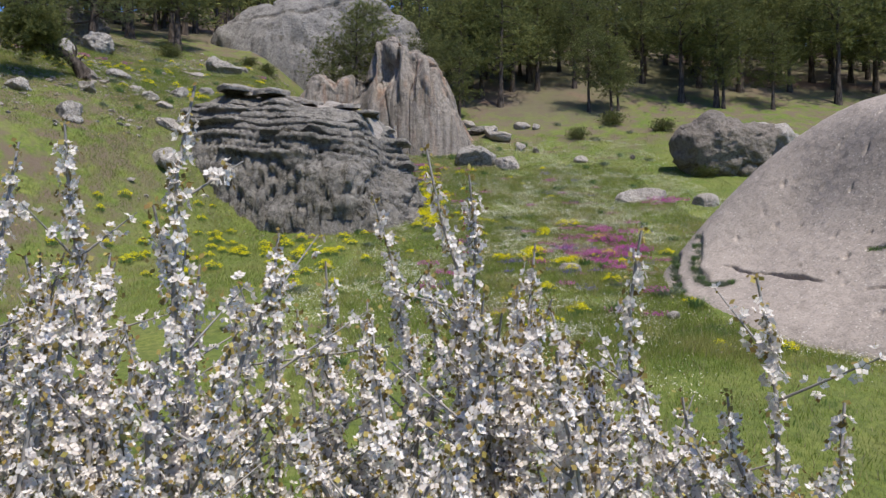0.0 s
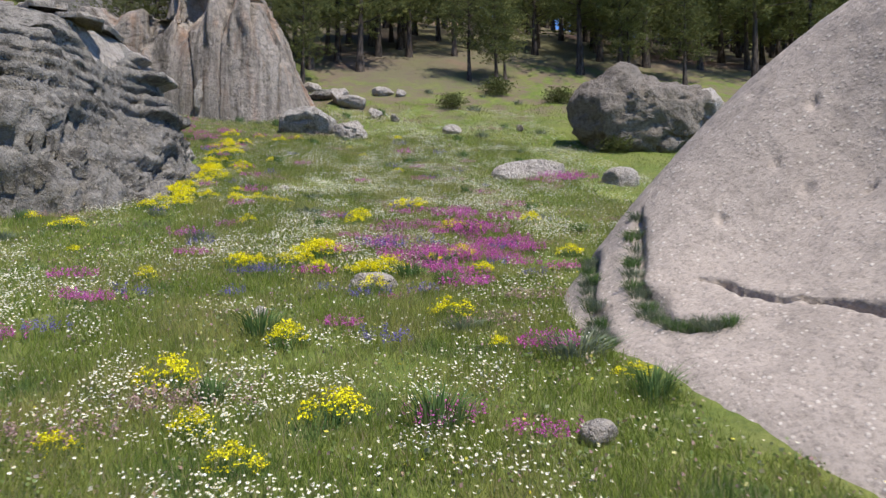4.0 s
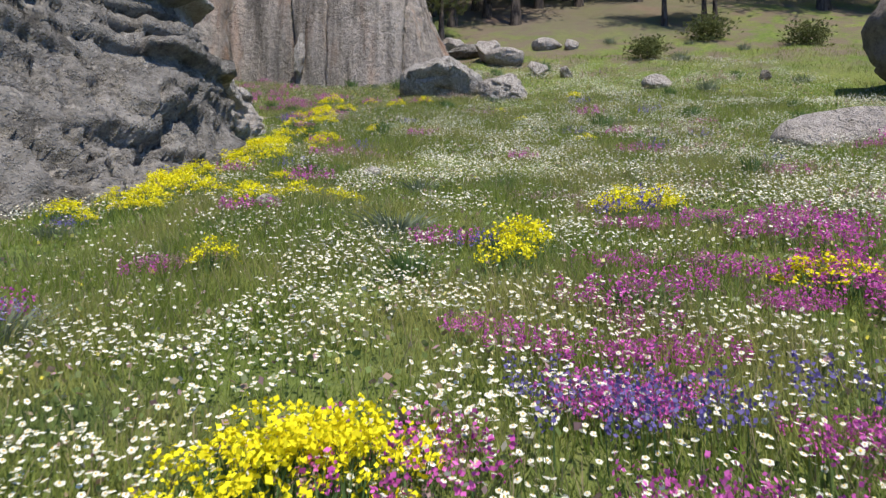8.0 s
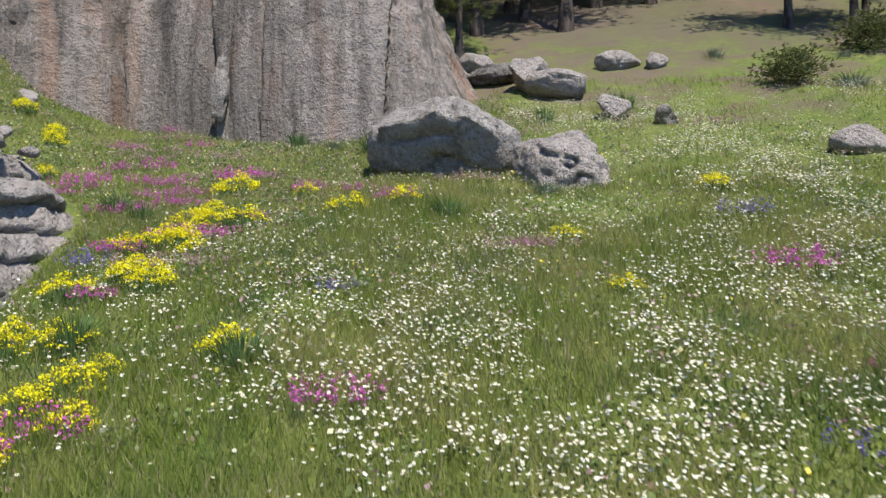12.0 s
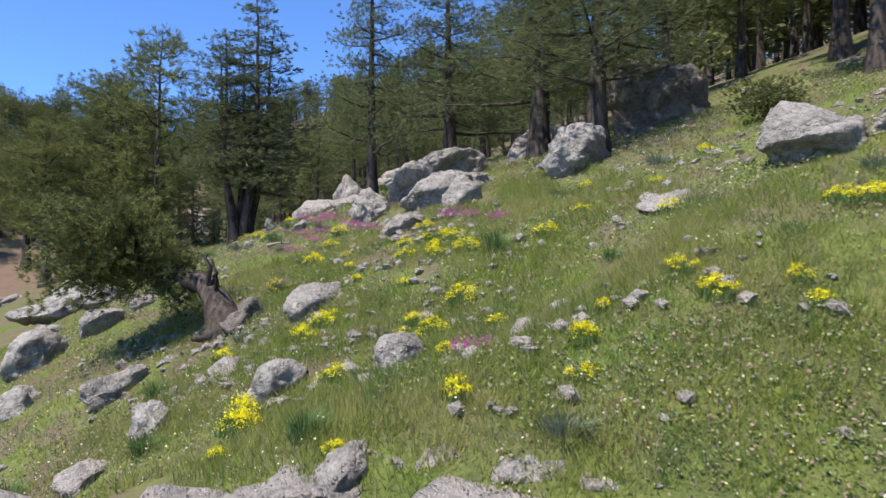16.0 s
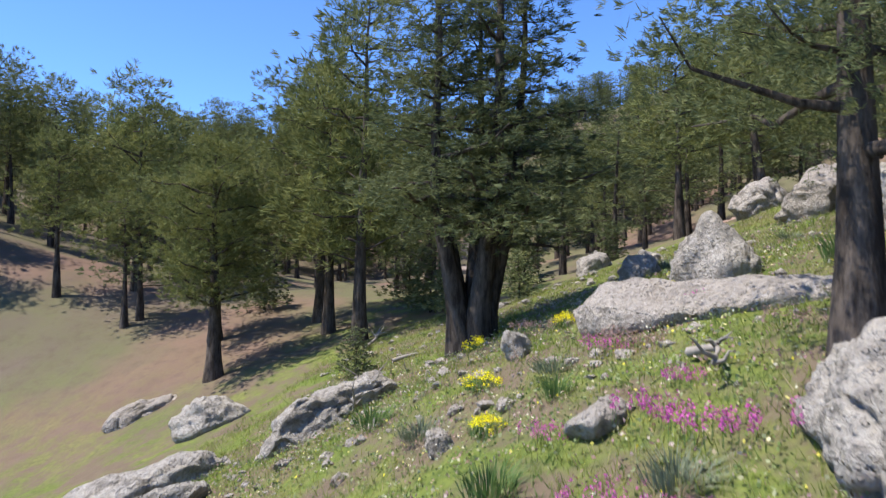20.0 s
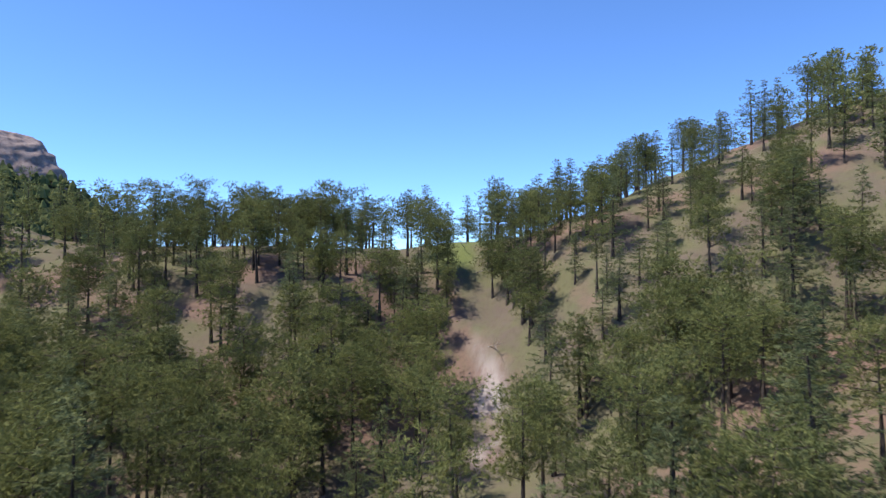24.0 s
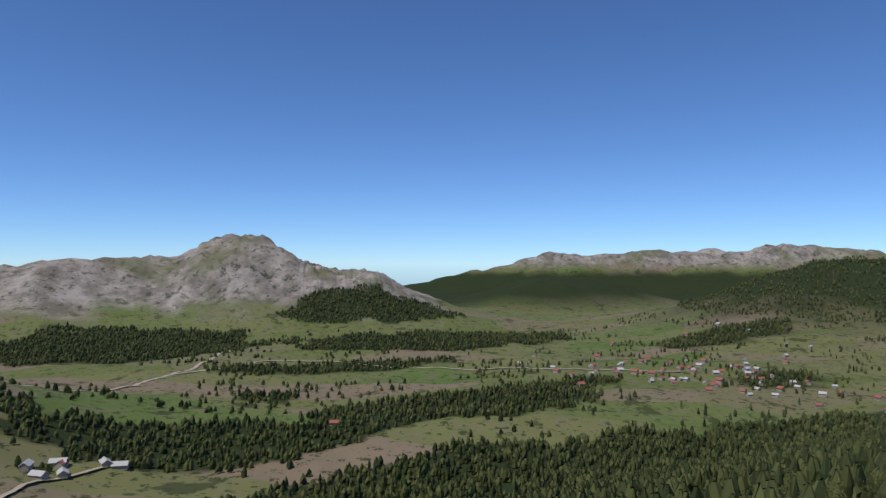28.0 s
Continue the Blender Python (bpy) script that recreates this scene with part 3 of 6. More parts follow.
co, nn, faces, R_ = massif(F_OUT, lambda x, y: curve_through(F_TOP, x) + 0.12 * (y - 52), lambda r, t: (1 - r ** 7.0) ** 0.72, 640, 150)
flute = lump(co * (1, 1, 0.05), 1.25, 81, 2, 0.5)
side = smooth((R_ - 0.3) / 0.3)
high = 0.05 + 0.95 * np.maximum(smooth((co[:, 2] - 12.0) / 2.5), smooth((-7.5 - co[:, 0]) / 2))
co += nn * (1, 1, 0.2) * (side * (high * (0.75 * (1 - 2 * np.abs(flute)) - 0.35) + 0.14 * lump(co * (1, 1, 0.3), 0.7, 84, 3, 0.6)))[:, None]
co += nn * (0.22 * lump(co * (1, 1, 0.4), 1.5, 82, 3, 0.6) + 0.05 * lump(co, 0.35, 83, 2) - 0.05 * smooth((lump(co * (1, 1, 1.6), 0.22, 183, 1) - 0.25) / 0.3) - 0.30 * np.exp(-(lump(co * (1, 1, 0.18), 1.9, 184, 2) / 0.022) ** 2))[:, None]
co[:, 2] += (1 - side) * 1.0 * lump(co * (1, 1, 0), 1.6, 85, 2)
co -= nn * (1, 1, 0.1) * (side * 1.3 * np.exp(-(lump(co * (1, 1, 0.06), 2.1, 88, 1) / 0.07) ** 2) * smooth((co[:, 2] - 12.5) / 3))[:, None]
cliff = new("fluted_cliff_rock", fast_mesh("fluted_cliff_rock", co, faces, True))
cliff.data.materials.append(ROCK_FLUTE)
tagged(cliff, "tall fluted conglomerate rock with dark run-off streaks and an orange foot", "rock outcrop")
fl = part("flake", stone_mesh((0.45, 0.35, 2.1), 91, 4, 10, 0.12), ROCK_PALE, cliff, "pale upright flake leaning on the rock face")
fl.matrix_world = pose(-3.75, 50.62, 9.8, 6, 9, 10)

# the massive pale rock behind it
G_OUT = [(-12, 67.5), (-21.5, 63.5), (-17, 61.4), (-12, 61.0), (-7, 61.6), (-3, 62.0), (-1.5, 63.4), (-0.5, 67), (-3, 73), (-8, 75), (-19, 73), (-23, 68)]
co, nn, faces, R_ = massif(G_OUT, lambda x, y: 26.5 - 0.02 * (x + 11) ** 2 + 0 * y, lambda r, t: (1 - r ** 4.0) ** 0.6, 420, 90)
co += nn * (0.9 * lump(co, 3.2, 86, 3, 0.55) + 0.25 * lump(co * (1, 1, 0.4), 0.8, 87, 3) - 0.5 * np.exp(-(lump(co * (0.3, 0.3, 1.0), 2.2, 89, 2) / 0.05) ** 2))[:, None]
back_rock = new("pale_crag", fast_mesh("pale_crag", co, faces, True))
back_rock.data.materials.append(ROCK_CRAG)
tagged(back_rock, "massive pale grey crag rising behind the fluted rock among pines", "rock outcrop")

# ---- the smooth whaleback boulder ----
C_OUT = [(14.6, 20.6), (6.9, 23.0), (7.0, 21.4), (7.45, 19.6), (8.2, 17.4), (9.4, 15.9), (10.8, 14.7), (13.5, 13.6), (17.0, 13.8), (19.6, 16.0), (20.6, 20.0), (19.5, 24.5), (16.0, 27.0), (12.0, 27.4), (9.2, 26.0), (7.6, 24.4)]


C_R = np.linspace(0, 1, 201)
C_H = np.interp(C_R, [0, 0.12, 0.25, 0.36, 0.47, 0.68, 0.88, 0.95, 1.0], [1.0, 0.97, 0.86, 0.62, 0.385, 0.195, 0.085, 0.06, 0.0])
for _ in range(2):
    C_H[8:-8] = np.convolve(C_H, np.ones(17) / 17, "valid")


def c_profile(r, t):
    left = np.interp(r, C_R, C_H)
    right = (1 - r ** 2.6) ** 0.85
    w = np.maximum(smooth((np.cos(t - radians(-20)) + 0.75) / 1.5), smooth((np.cos(t - radians(100)) - 0.3) / 0.6))
    return left + (right - left) * w


co, nn, faces, R_ = massif(C_OUT, lambda x, y: 5.5 + 0 * x, c_profile, 640, 190, 0.35)
rough_side = smooth((co[:, 0] - 12.9 + 0.55 * (17.2 - co[:, 1]) - 0.28 * (co[:, 2] - 1.0) + 0.5 * lump(co, 0.8, 95, 3)) / 0.5)
co += nn * (rough_side * (0.09 * np.round(2.6 * lump(co * (1, 1, 1.9), 0.8, 96, 2)) + 0.15 * lump(co * (1, 1, 1.6), 0.4, 196, 4, 0.8) - 0.10) + 0.10 * lump(co, 2.4, 97, 2) + 0.018 * lump(co, 0.16, 98, 2))[:, None]
flat_top = smooth((0.16 - R_) / 0.08)
co[:, 2] += flat_top * 0.16 * np.round(2 * lump(co * (1, 1, 0), 0.7, 99, 1))


def groove(co, a, b, width, depth, wiggle=0.12):
    a, b = np.array(a), np.array(b)
    d, q = b - a, co[:, :2] + wiggle * np.stack([lump(co * (1, 1, 0) + 4, 0.5, 101, 2), lump(co * (1, 1, 0) + 8, 0.5, 102, 2)], 1)
    s = np.clip(((q - a) @ d) / (d @ d), 0, 1)
    dist = np.hypot(*(q - a - s[:, None] * d).T)
    return depth * np.exp(-((dist / (width * (0.4 + 0.6 * np.sin(math.pi * np.clip(s, 0.02, 0.98))))) ** 2))


SEAMS = [((8.1, 24.2), (7.55, 22.8)), ((7.55, 22.8), (7.35, 21.5)), ((8.75, 23.7), (8.05, 22.3)), ((8.05, 22.3), (8.05, 21.3)), ((8.05, 21.3), (8.55, 20.6))]
cut = sum(groove(co, p_, q_, 0.12, 0.15, 0.1) for p_, q_ in SEAMS)
cut = cut + groove(co, (8.72, 21.8), (9.3, 20.3), 0.034, 0.22, 0.2) + groove(co, (9.25, 20.4), (10.05, 18.6), 0.036, 0.22, 0.2) + groove(co, (10.6, 17.6), (10.9, 17.1), 0.04, 0.14, 0.2)
cut = cut + groove(co, (11.3, 16.4), (12.9, 15.9), 0.12, 0.35) + groove(co, (11.25, 18.55), (12.0, 16.96), 0.055, 0.18)
rng = np.random.RandomState(12)
for _ in range(46):
    hx, hy = rng.uniform(8.5, 14.5), rng.uniform(16.0, 24.5)
    cut = cut + rng.uniform(0.04, 0.12) * np.exp(-(((co[:, 0] - hx) ** 2 + 1.5 * (co[:, 1] - hy) ** 2) / rng.uniform(0.035, 0.085) ** 2))
co -= nn * cut[:, None]
whaleback = new("whaleback_boulder", fast_mesh("whaleback_boulder", co, faces, True))
whaleback.data.materials.append(ROCK_PINK)
tagged(whaleback, "huge smooth pinkish conglomerate boulder with a long crack and grassy seams", "boulder")


def on_whaleback(x, y):
    """Height of the boulder's skin over a place."""
    v = whaleback.data.vertices
    return v[int(np.argmin((C_XY[:, 0] - x) ** 2 + (C_XY[:, 1] - y) ** 2))].co.z


C_XY = co[:, :2].copy()
for i in range(16):
    cap = part("cap_slab", SLABS[i % 7], None, whaleback)
    x, y = 14.9 + rng.uniform(-0.7, 1.5), 20.8 + rng.uniform(-0.6, 0.9)
    cap.matrix_world = pose(x, y, 5.42 + 0.09 * (i % 4) - 0.1 * abs(x - 14.9), rng.uniform(-6, 6), rng.uniform(-6, 10), rng.uniform(0, 180)) @ Matrix.Diagonal((1.3, 0.9, 0.32, 1))

# ---- boulders and stones that stand alone ----
BIG = "boulders in the meadow"
# the shade on this boulder's left face is put into its whole colour
stone("boulder", 18.6, 44.3, (7.6, 5.6, 5.2), 20, 201, 0.24, ROCK_DARK, "big grey weathered boulder darkened all over for its shaded side", level=5, cuts=16, rough=0.24, group=BIG)
stone("boulder", 22.5, 46.8, (5.0, 4.5, 4.2), 50, 202, 0.25, ROCK_PALE, "pale grey boulder behind the dark one", level=5, group=BIG)
stone("boulder", 2.1, 47.6, (2.9, 2.6, 2.3), 15, 203, 0.28, ROCK_HILL, "grey rough boulder leaning against the fluted rock", level=5, rough=0.12, group=BIG)
stone("boulder", 4.25, 46.6, (2.0, 1.4, 1.15), -25, 204, 0.2, ROCK_PALE, "pale tilted slab-like boulder lying in the grass", (10, 14), 5, group=BIG)
stone("boulder", 10.9, 37.7, (3.3, 1.3, 1.1), 8, 205, 0.4, ROCK_PALE, "long low pale boulder among magenta flowers", level=5, cuts=5, rough=0.07, group=BIG)
stone("boulder", 13.7, 36.3, (1.7, 1.1, 1.0), 25, 206, 0.35, ROCK_PALE, "low pale stone beside the long boulder", level=4, cuts=5, group=BIG)
stone("boulder", 4.4, 24.5, (0.85, 0.55, 0.4), -12, 207, 0.32, ROCK_PALE, "pale conglomerate stone set among yellow flowers", level=5, cuts=7, rough=0.10, group=BIG)
stone("stone", 6.25, 19.0, (0.36, 0.3, 0.28), 0, 208, 0.2, ROCK_PALE, "small whitish round stone in the grass", level=3, cuts=4)
stone("stone", 9.4, 47.7, (1.05, 0.8, 0.6), 10, 209, 0.2, ROCK_PALE, "rounded pale stone on the upper meadow", level=4, cuts=4, rough=0.06)
# a stone shape stands in for a small black object of unknown kind
stone("stone", 13.0, 47.9, (0.5, 0.42, 0.45), 0, 210, 0.1, ROCK_DARK, "small dark unidentified object on the upper meadow, shaped as a stone", level=3)
stone("stone", 1.32, 32.25, (0.34, 0.22, 0.30), 20, 213, 0.2, ROCK_PALE, "pale upright stone beside yellow flowers", level=3, cuts=5)
stone("stone", 2.0, 35.5, (0.32, 0.26, 0.26), 0, 211, 0.2, ROCK_PALE, "small pale stone beside a yellow clump", level=3, cuts=5)
stone("stone", 2.75, 22.9, (0.22, 0.2, 0.2), 0, 212, 0.2, ROCK_PALE, "small pale stone in the flowers", level=3, cuts=5)
for i, (x, y, l, h) in enumerate([(2.3, 55.4, 1.9, 0.5), (3.0, 55.8, 1.6, 0.45), (3.6, 54.7, 1.8, 0.8), (2.6, 55.9, 1.5, 0.4), (4.4, 53.7, 2.0, 0.7), (6.3, 56.7, 1.6, 0.5), (7.4, 56.3, 0.9, 0.4), (5.6, 51.4, 1.2, 0.5), (6.6, 50.4, 0.8, 0.4), (1.9, 57.2, 1.3, 0.5)]):
    stone("stone", x, y, (l, l * 0.7, h * 1.5), 37 * i, 220 + i, 0.2, ROCK_GREY if i < 2 else ROCK_PALE, "flat weathered stone in the scree above the meadow", (rng.uniform(-8, 8), rng.uniform(-8, 8)), 4, 8, group="scree stones")
HILL = "boulders on the stony hillside"
ROWS_HILL = [
    # x, y, length, width, height, turn, kind
    (-9.3, 46.6, 1.35, 1.2, 1.25, 10, 0), (-8.5, 50.2, 0.75, 0.55, 0.6, 20, 2), (-15.9, 48.9, 2.7, 1.9, 1.9, 20, 1), (-14.6, 49.6, 0.8, 0.7, 0.6, 0, 0),
    (-16.8, 46.6, 2.0, 1.2, 0.5, 10, 2), (-11.9, 50.7, 1.3, 0.9, 0.7, 40, 2), (-14.3, 41.2, 1.0, 0.85, 0.95, 15, 0), (-13.6, 42.9, 0.62, 0.5, 0.55, 5, 2),
    (-15.2, 39.2, 1.25, 0.85, 0.9, 35, 0), (-17.1, 38.0, 0.85, 0.7, 0.55, 0, 2), (-18.6, 35.6, 1.7, 0.75, 1.1, 40, 1), (-19.9, 37.9, 1.6, 1.0, 0.9, 30, 3),
    (-18.9, 39.5, 2.0, 1.2, 0.75, 18, 0), (-24.0, 31.4, 2.0, 1.3, 1.7, 30, 1), (-25.6, 32.6, 1.5, 1.2, 1.2, 70, 1), (-11.3, 40.4, 0.9, 0.6, 0.5, 30, 1), (-15.9, 37.0, 1.2, 0.8, 0.7, 10, 0),
    (-12.8, 42.7, 0.45, 0.4, 0.4, 0, 2), (-23.9, 41.8, 2.6, 1.3, 1.15, 22, 2), (-26.1, 43.2, 3.8, 1.7, 2.1, 55, 1), (-24.4, 43.5, 1.8, 1.3, 1.4, 30, 0), (-29.6, 43.4, 5.2, 1.9, 2.6, 48, 1),
    (-32.7, 39.3, 4.6, 2.2, 1.0, -58, 2), (-34.1, 39.9, 2.0, 1.5, 1.9, -30, 0), (-24.0, 47.0, 3.0, 1.9, 2.4, 35, 0), (-27.0, 50.8, 4.6, 3.6, 4.6, 10, 3), (-31.8, 47.5, 3.4, 2.6, 2.6, 60, 2),
    (-38.8, 38.4, 1.5, 1.0, 1.0, 30, 0), (-32.6, 28.9, 5.0, 1.8, 1.7, 38, 1), (-31.4, 30.6, 2.6, 1.2, 1.1, 30, 1), (-34.8, 32.4, 3.6, 1.6, 1.6, 34, 0), (-38.4, 26.9, 2.4, 1.8, 1.8, 10, 1),
    (-41.5, 21.8, 2.8, 1.8, 1.0, 10, 2), (-42.0, 43.0, 3.4, 2.4, 2.4, 25, 2), (-35.6, 42.9, 1.6, 1.3, 2.2, 0, 0), (-47.6, 36.6, 2.6, 1.3, 1.2, 25, 0), (-47.8, 42.3, 3.2, 2.4, 2.6, 25, 2),
    (-62.0, 42.5, 7.5, 2.6, 1.8, 18, 4), (-58.0, 45.5, 4.0, 2.6, 1.6, 30, 4), (-55.4, 44.0, 3.0, 2.2, 2.2, 0, 2), (-42.2, 38.6, 1.2, 0.9, 0.8, 0, 0), (-30.2, 36.2, 0.7, 0.5, 0.6, 0, 0), (-29.0, 38.4, 1.0, 0.6, 0.5, 30, 0), (-33.2, 36.6, 0.9, 0.5, 0.9, 0, 0),
    (-28.6, 29.6, 1.6, 1.0, 0.9, 0, 0), (-27.0, 33.4, 1.3, 0.8, 0.7, 40, 0), (-24.6, 35.3, 1.0, 0.6, 0.6, 20, 0), (-22.0, 30.4, 1.6, 1.0, 0.9, 20, 0), (-20.4, 32.8, 1.3, 0.9, 0.9, 0, 0),
    (-14.8, 36.3, 1.0, 0.9, 0.7, 30, 2), (-13.6, 34.0, 1.5, 1.0, 1.0, 20, 2), (-12.9, 31.7, 1.7, 1.2, 1.2, 70, 0), (-17.0, 31.0, 2.0, 1.4, 1.3, 30, 1), (-27.5, 40.6, 2.6, 1.7, 1.5, 0, 0), (-30.6, 48.8, 2.2, 1.6, 1.6, 0, 3)]
# the fourth kind carries the trees' shade in its rock colour
KINDS = [(ROCK_HILL, "rough grey lichened boulder on the stony slope"), (ROCK_HILL, "tilted grey slab-like boulder on the slope"), (ROCK_PALE, "smooth pale boulder half sunk in the turf"), (ROCK_DARK, "boulder under the trees with its shade put into the dark rock colour"), (ROCK_RED, "low reddish bedrock rib under leaning pines")]
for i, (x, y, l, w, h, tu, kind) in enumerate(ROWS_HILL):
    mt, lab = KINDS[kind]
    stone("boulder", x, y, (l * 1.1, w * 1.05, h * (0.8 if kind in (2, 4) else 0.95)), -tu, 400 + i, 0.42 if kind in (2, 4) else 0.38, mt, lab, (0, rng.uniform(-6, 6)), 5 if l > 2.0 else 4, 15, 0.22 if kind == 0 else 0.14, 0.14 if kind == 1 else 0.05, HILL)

# loose stones of the slope, too many to count
co0, f0 = ico(1)
N = 7500
gxs, gys = np.concatenate([rng.uniform(-46, -8, N), rng.uniform(-27, -12.5, N // 2)]), np.concatenate([rng.uniform(29, 57, N), rng.uniform(35, 47, N // 2)])
keep = (lump(np.stack([gxs, gys, 0 * gxs], 1), 3.0, 55, 3) + 0.10 * rng.normal(size=len(gxs)) > 0.02)
gxs, gys = gxs[keep], gys[keep]
sz = 0.025 + 0.15 * rng.rand(len(gxs)) ** 5
jit = 1 + 0.45 * rng.uniform(-1, 1, (len(gxs), len(co0), 1))
co = co0[None] * jit * (sz[:, None, None] * np.array([1.2, 0.9, 0.6])) + np.stack([gxs, gys, ground_z(gxs, gys) + 0.2 * sz], 1)[:, None]
faces = (f0[None] + (np.arange(len(gxs)) * len(co0))[:, None, None]).reshape(-1, 3)
scree = new("loose_stones", fast_mesh("loose_stones", co.reshape(-1, 3), faces))
scree.data.materials.append(ROCK_PALE)
tagged(scree, "scattered loose pale stones lying in thin grass", "stones", kind="stuff")

# the brown crag that stands left of the saddle
K_OUT = [(-393, -408), (-352, -440), (-345, -400), (-366, -366), (-394, -350), (-416, -352), (-436, -374), (-446, -412), (-430, -452), (-390, -465)]
co, nn, faces, R_ = massif(K_OUT, lambda x, y: 128 + 0.10 * (y + 400) * 0 - 0.0022 * ((x + 395) ** 2 + (y + 412) ** 2), lambda r, t: (1 - r ** 3.0) ** 0.6, 300, 80, 6)
co += nn * (5.0 * lump(co, 22, 131, 3, 0.6) + 2.2 * lump(co * (0.5, 0.5, 1.6), 6, 132, 3, 0.6))[:, None]
crag = new("distant_crag", fast_mesh("distant_crag", co, faces, True))
crag.data.materials.append(ROCK_MAUVE)
tagged(crag, "bare brown rocky crag standing over the wooded ridge", "rock outcrop")

# ---- trees ----
m, *_ = mat("conifer_bark", 0.95, 0.1)
k = Net(m)
grain = k.noise(7.0, 6, 0.7, vec=k.stretch(1.0, 1.0, 0.22))
k.colour(k.mix(k.ramp(grain, (0.4, 0.0), (0.62, 1.0)), (0.035, 0.028, 0.024), (0.115, 0.095, 0.082)))
k.bump(grain, 0.9, 0.05)
BARK = m
m, *_ = mat("grey_dead_wood", 0.9, 0.15)
k = Net(m)
grain = k.noise(12.0, 5, 0.7, vec=k.stretch(1.0, 1.0, 0.3))
k.colour(k.mix(grain, (0.14, 0.12, 0.105), (0.36, 0.33, 0.30)))
DEADWOOD = m


def needles(name, dark, light, tip):
    m, *_ = mat(name, 0.75, 0.2)
    k = Net(m)
    isl = k.geo.outputs["Random Per Island"]
    info = k.n.new("ShaderNodeObjectInfo").outputs["Random"]
    c = k.mix(isl, dark, light)
    c = k.mix(k.ramp(k.noise(0.9, 3, 0.6), (0.45, 0.0), (0.65, 0.7)), c, tip)
    c = k.mix(k.math("MULTIPLY", info, 0.4), c, tuple(v * 0.7 for v in dark))
    k.colour(c)
    tr = k.n.new("ShaderNodeBsdfTranslucent")
    k.l.new(c, tr.inputs[0])
    mx = k.n.new("ShaderNodeMixShader")
    mx.inputs[0].default_value = 0.28
    k.l.new(k.b.outputs[0], mx.inputs[1])
    k.l.new(tr.outputs[0], mx.inputs[2])
    k.l.new(mx.outputs[0], k.n["Material Output"].inputs[0])
    return m


PINE_LEAF = needles("pine_needles", (0.055, 0.073, 0.028), (0.22, 0.24, 0.080), (0.28, 0.285, 0.098))
CEDAR_LEAF = needles("cedar_needles", (0.055, 0.075, 0.040), (0.20, 0.23, 0.100), (0.26, 0.27, 0.105))


def tube(points, radii, sides=7):
    """Corners and faces of a tapering stem through the points."""
    p, r = np.array(points, float), np.array(radii, float)
    n = len(p)
    d = np.gradient(p, axis=0)
    d /= np.linalg.norm(d, axis=1)[:, None] + 1e-9
    ref = np.where(np.abs(d[:, 2:3]) > 0.9, np.array([[1.0, 0, 0]]), np.array([[0, 0, 1.0]]))
    a = np.cross(d, ref)
    a /= np.linalg.norm(a, axis=1)[:, None]
    b = np.cross(d, a)
    th = np.linspace(0, 2 * math.pi, sides, endpoint=False)
    co = p[:, None] + r[:, None, None] * (a[:, None] * np.cos(th)[None, :, None] + b[:, None] * np.sin(th)[None, :, None])
    i, j = np.meshgrid(np.arange(n - 1), np.arange(sides), indexing="ij")
    f = np.stack([i * sides + j, i * sides + (j + 1) % sides, (i + 1) * sides + (j + 1) % sides, (i + 1) * sides + j], -1).reshape(-1, 4)
    return co.reshape(-1, 3), f


def joined(parts):
    co, fa, n = [], [], 0
    for c, f in parts:
        co.append(c)
        fa.append(f + n)
        n += len(c)
    return np.concatenate(co), np.concatenate(fa)


def tufts(centres, dirs, rng, blades, length, width, flat):
    """Needle tufts: at each centre some narrow pointed blades that fan out round a direction."""
    n = len(centres)
    v = rng.normal(size=(n, blades, 3)) * (1, 1, 1 - flat) + 1.1 * dirs[:, None]
    v /= np.linalg.norm(v, axis=2)[..., None]
    side = np.cross(v, rng.normal(size=(n, blades, 3)))
    side /= np.linalg.norm(side, axis=2)[..., None] + 1e-9
    ln = length * rng.uniform(0.6, 1.2, (n, blades, 1))
    o = centres[:, None] + 0.12 * length * rng.normal(size=(n, blades, 3))
    mid = o + 0.5 * ln * v
    tri = np.stack([o, mid + side * width * 0.5, o + ln * v, mid - side * width * 0.5], 2).reshape(-1, 3)
    return tri, np.arange(len(tri)).reshape(-1, 4)


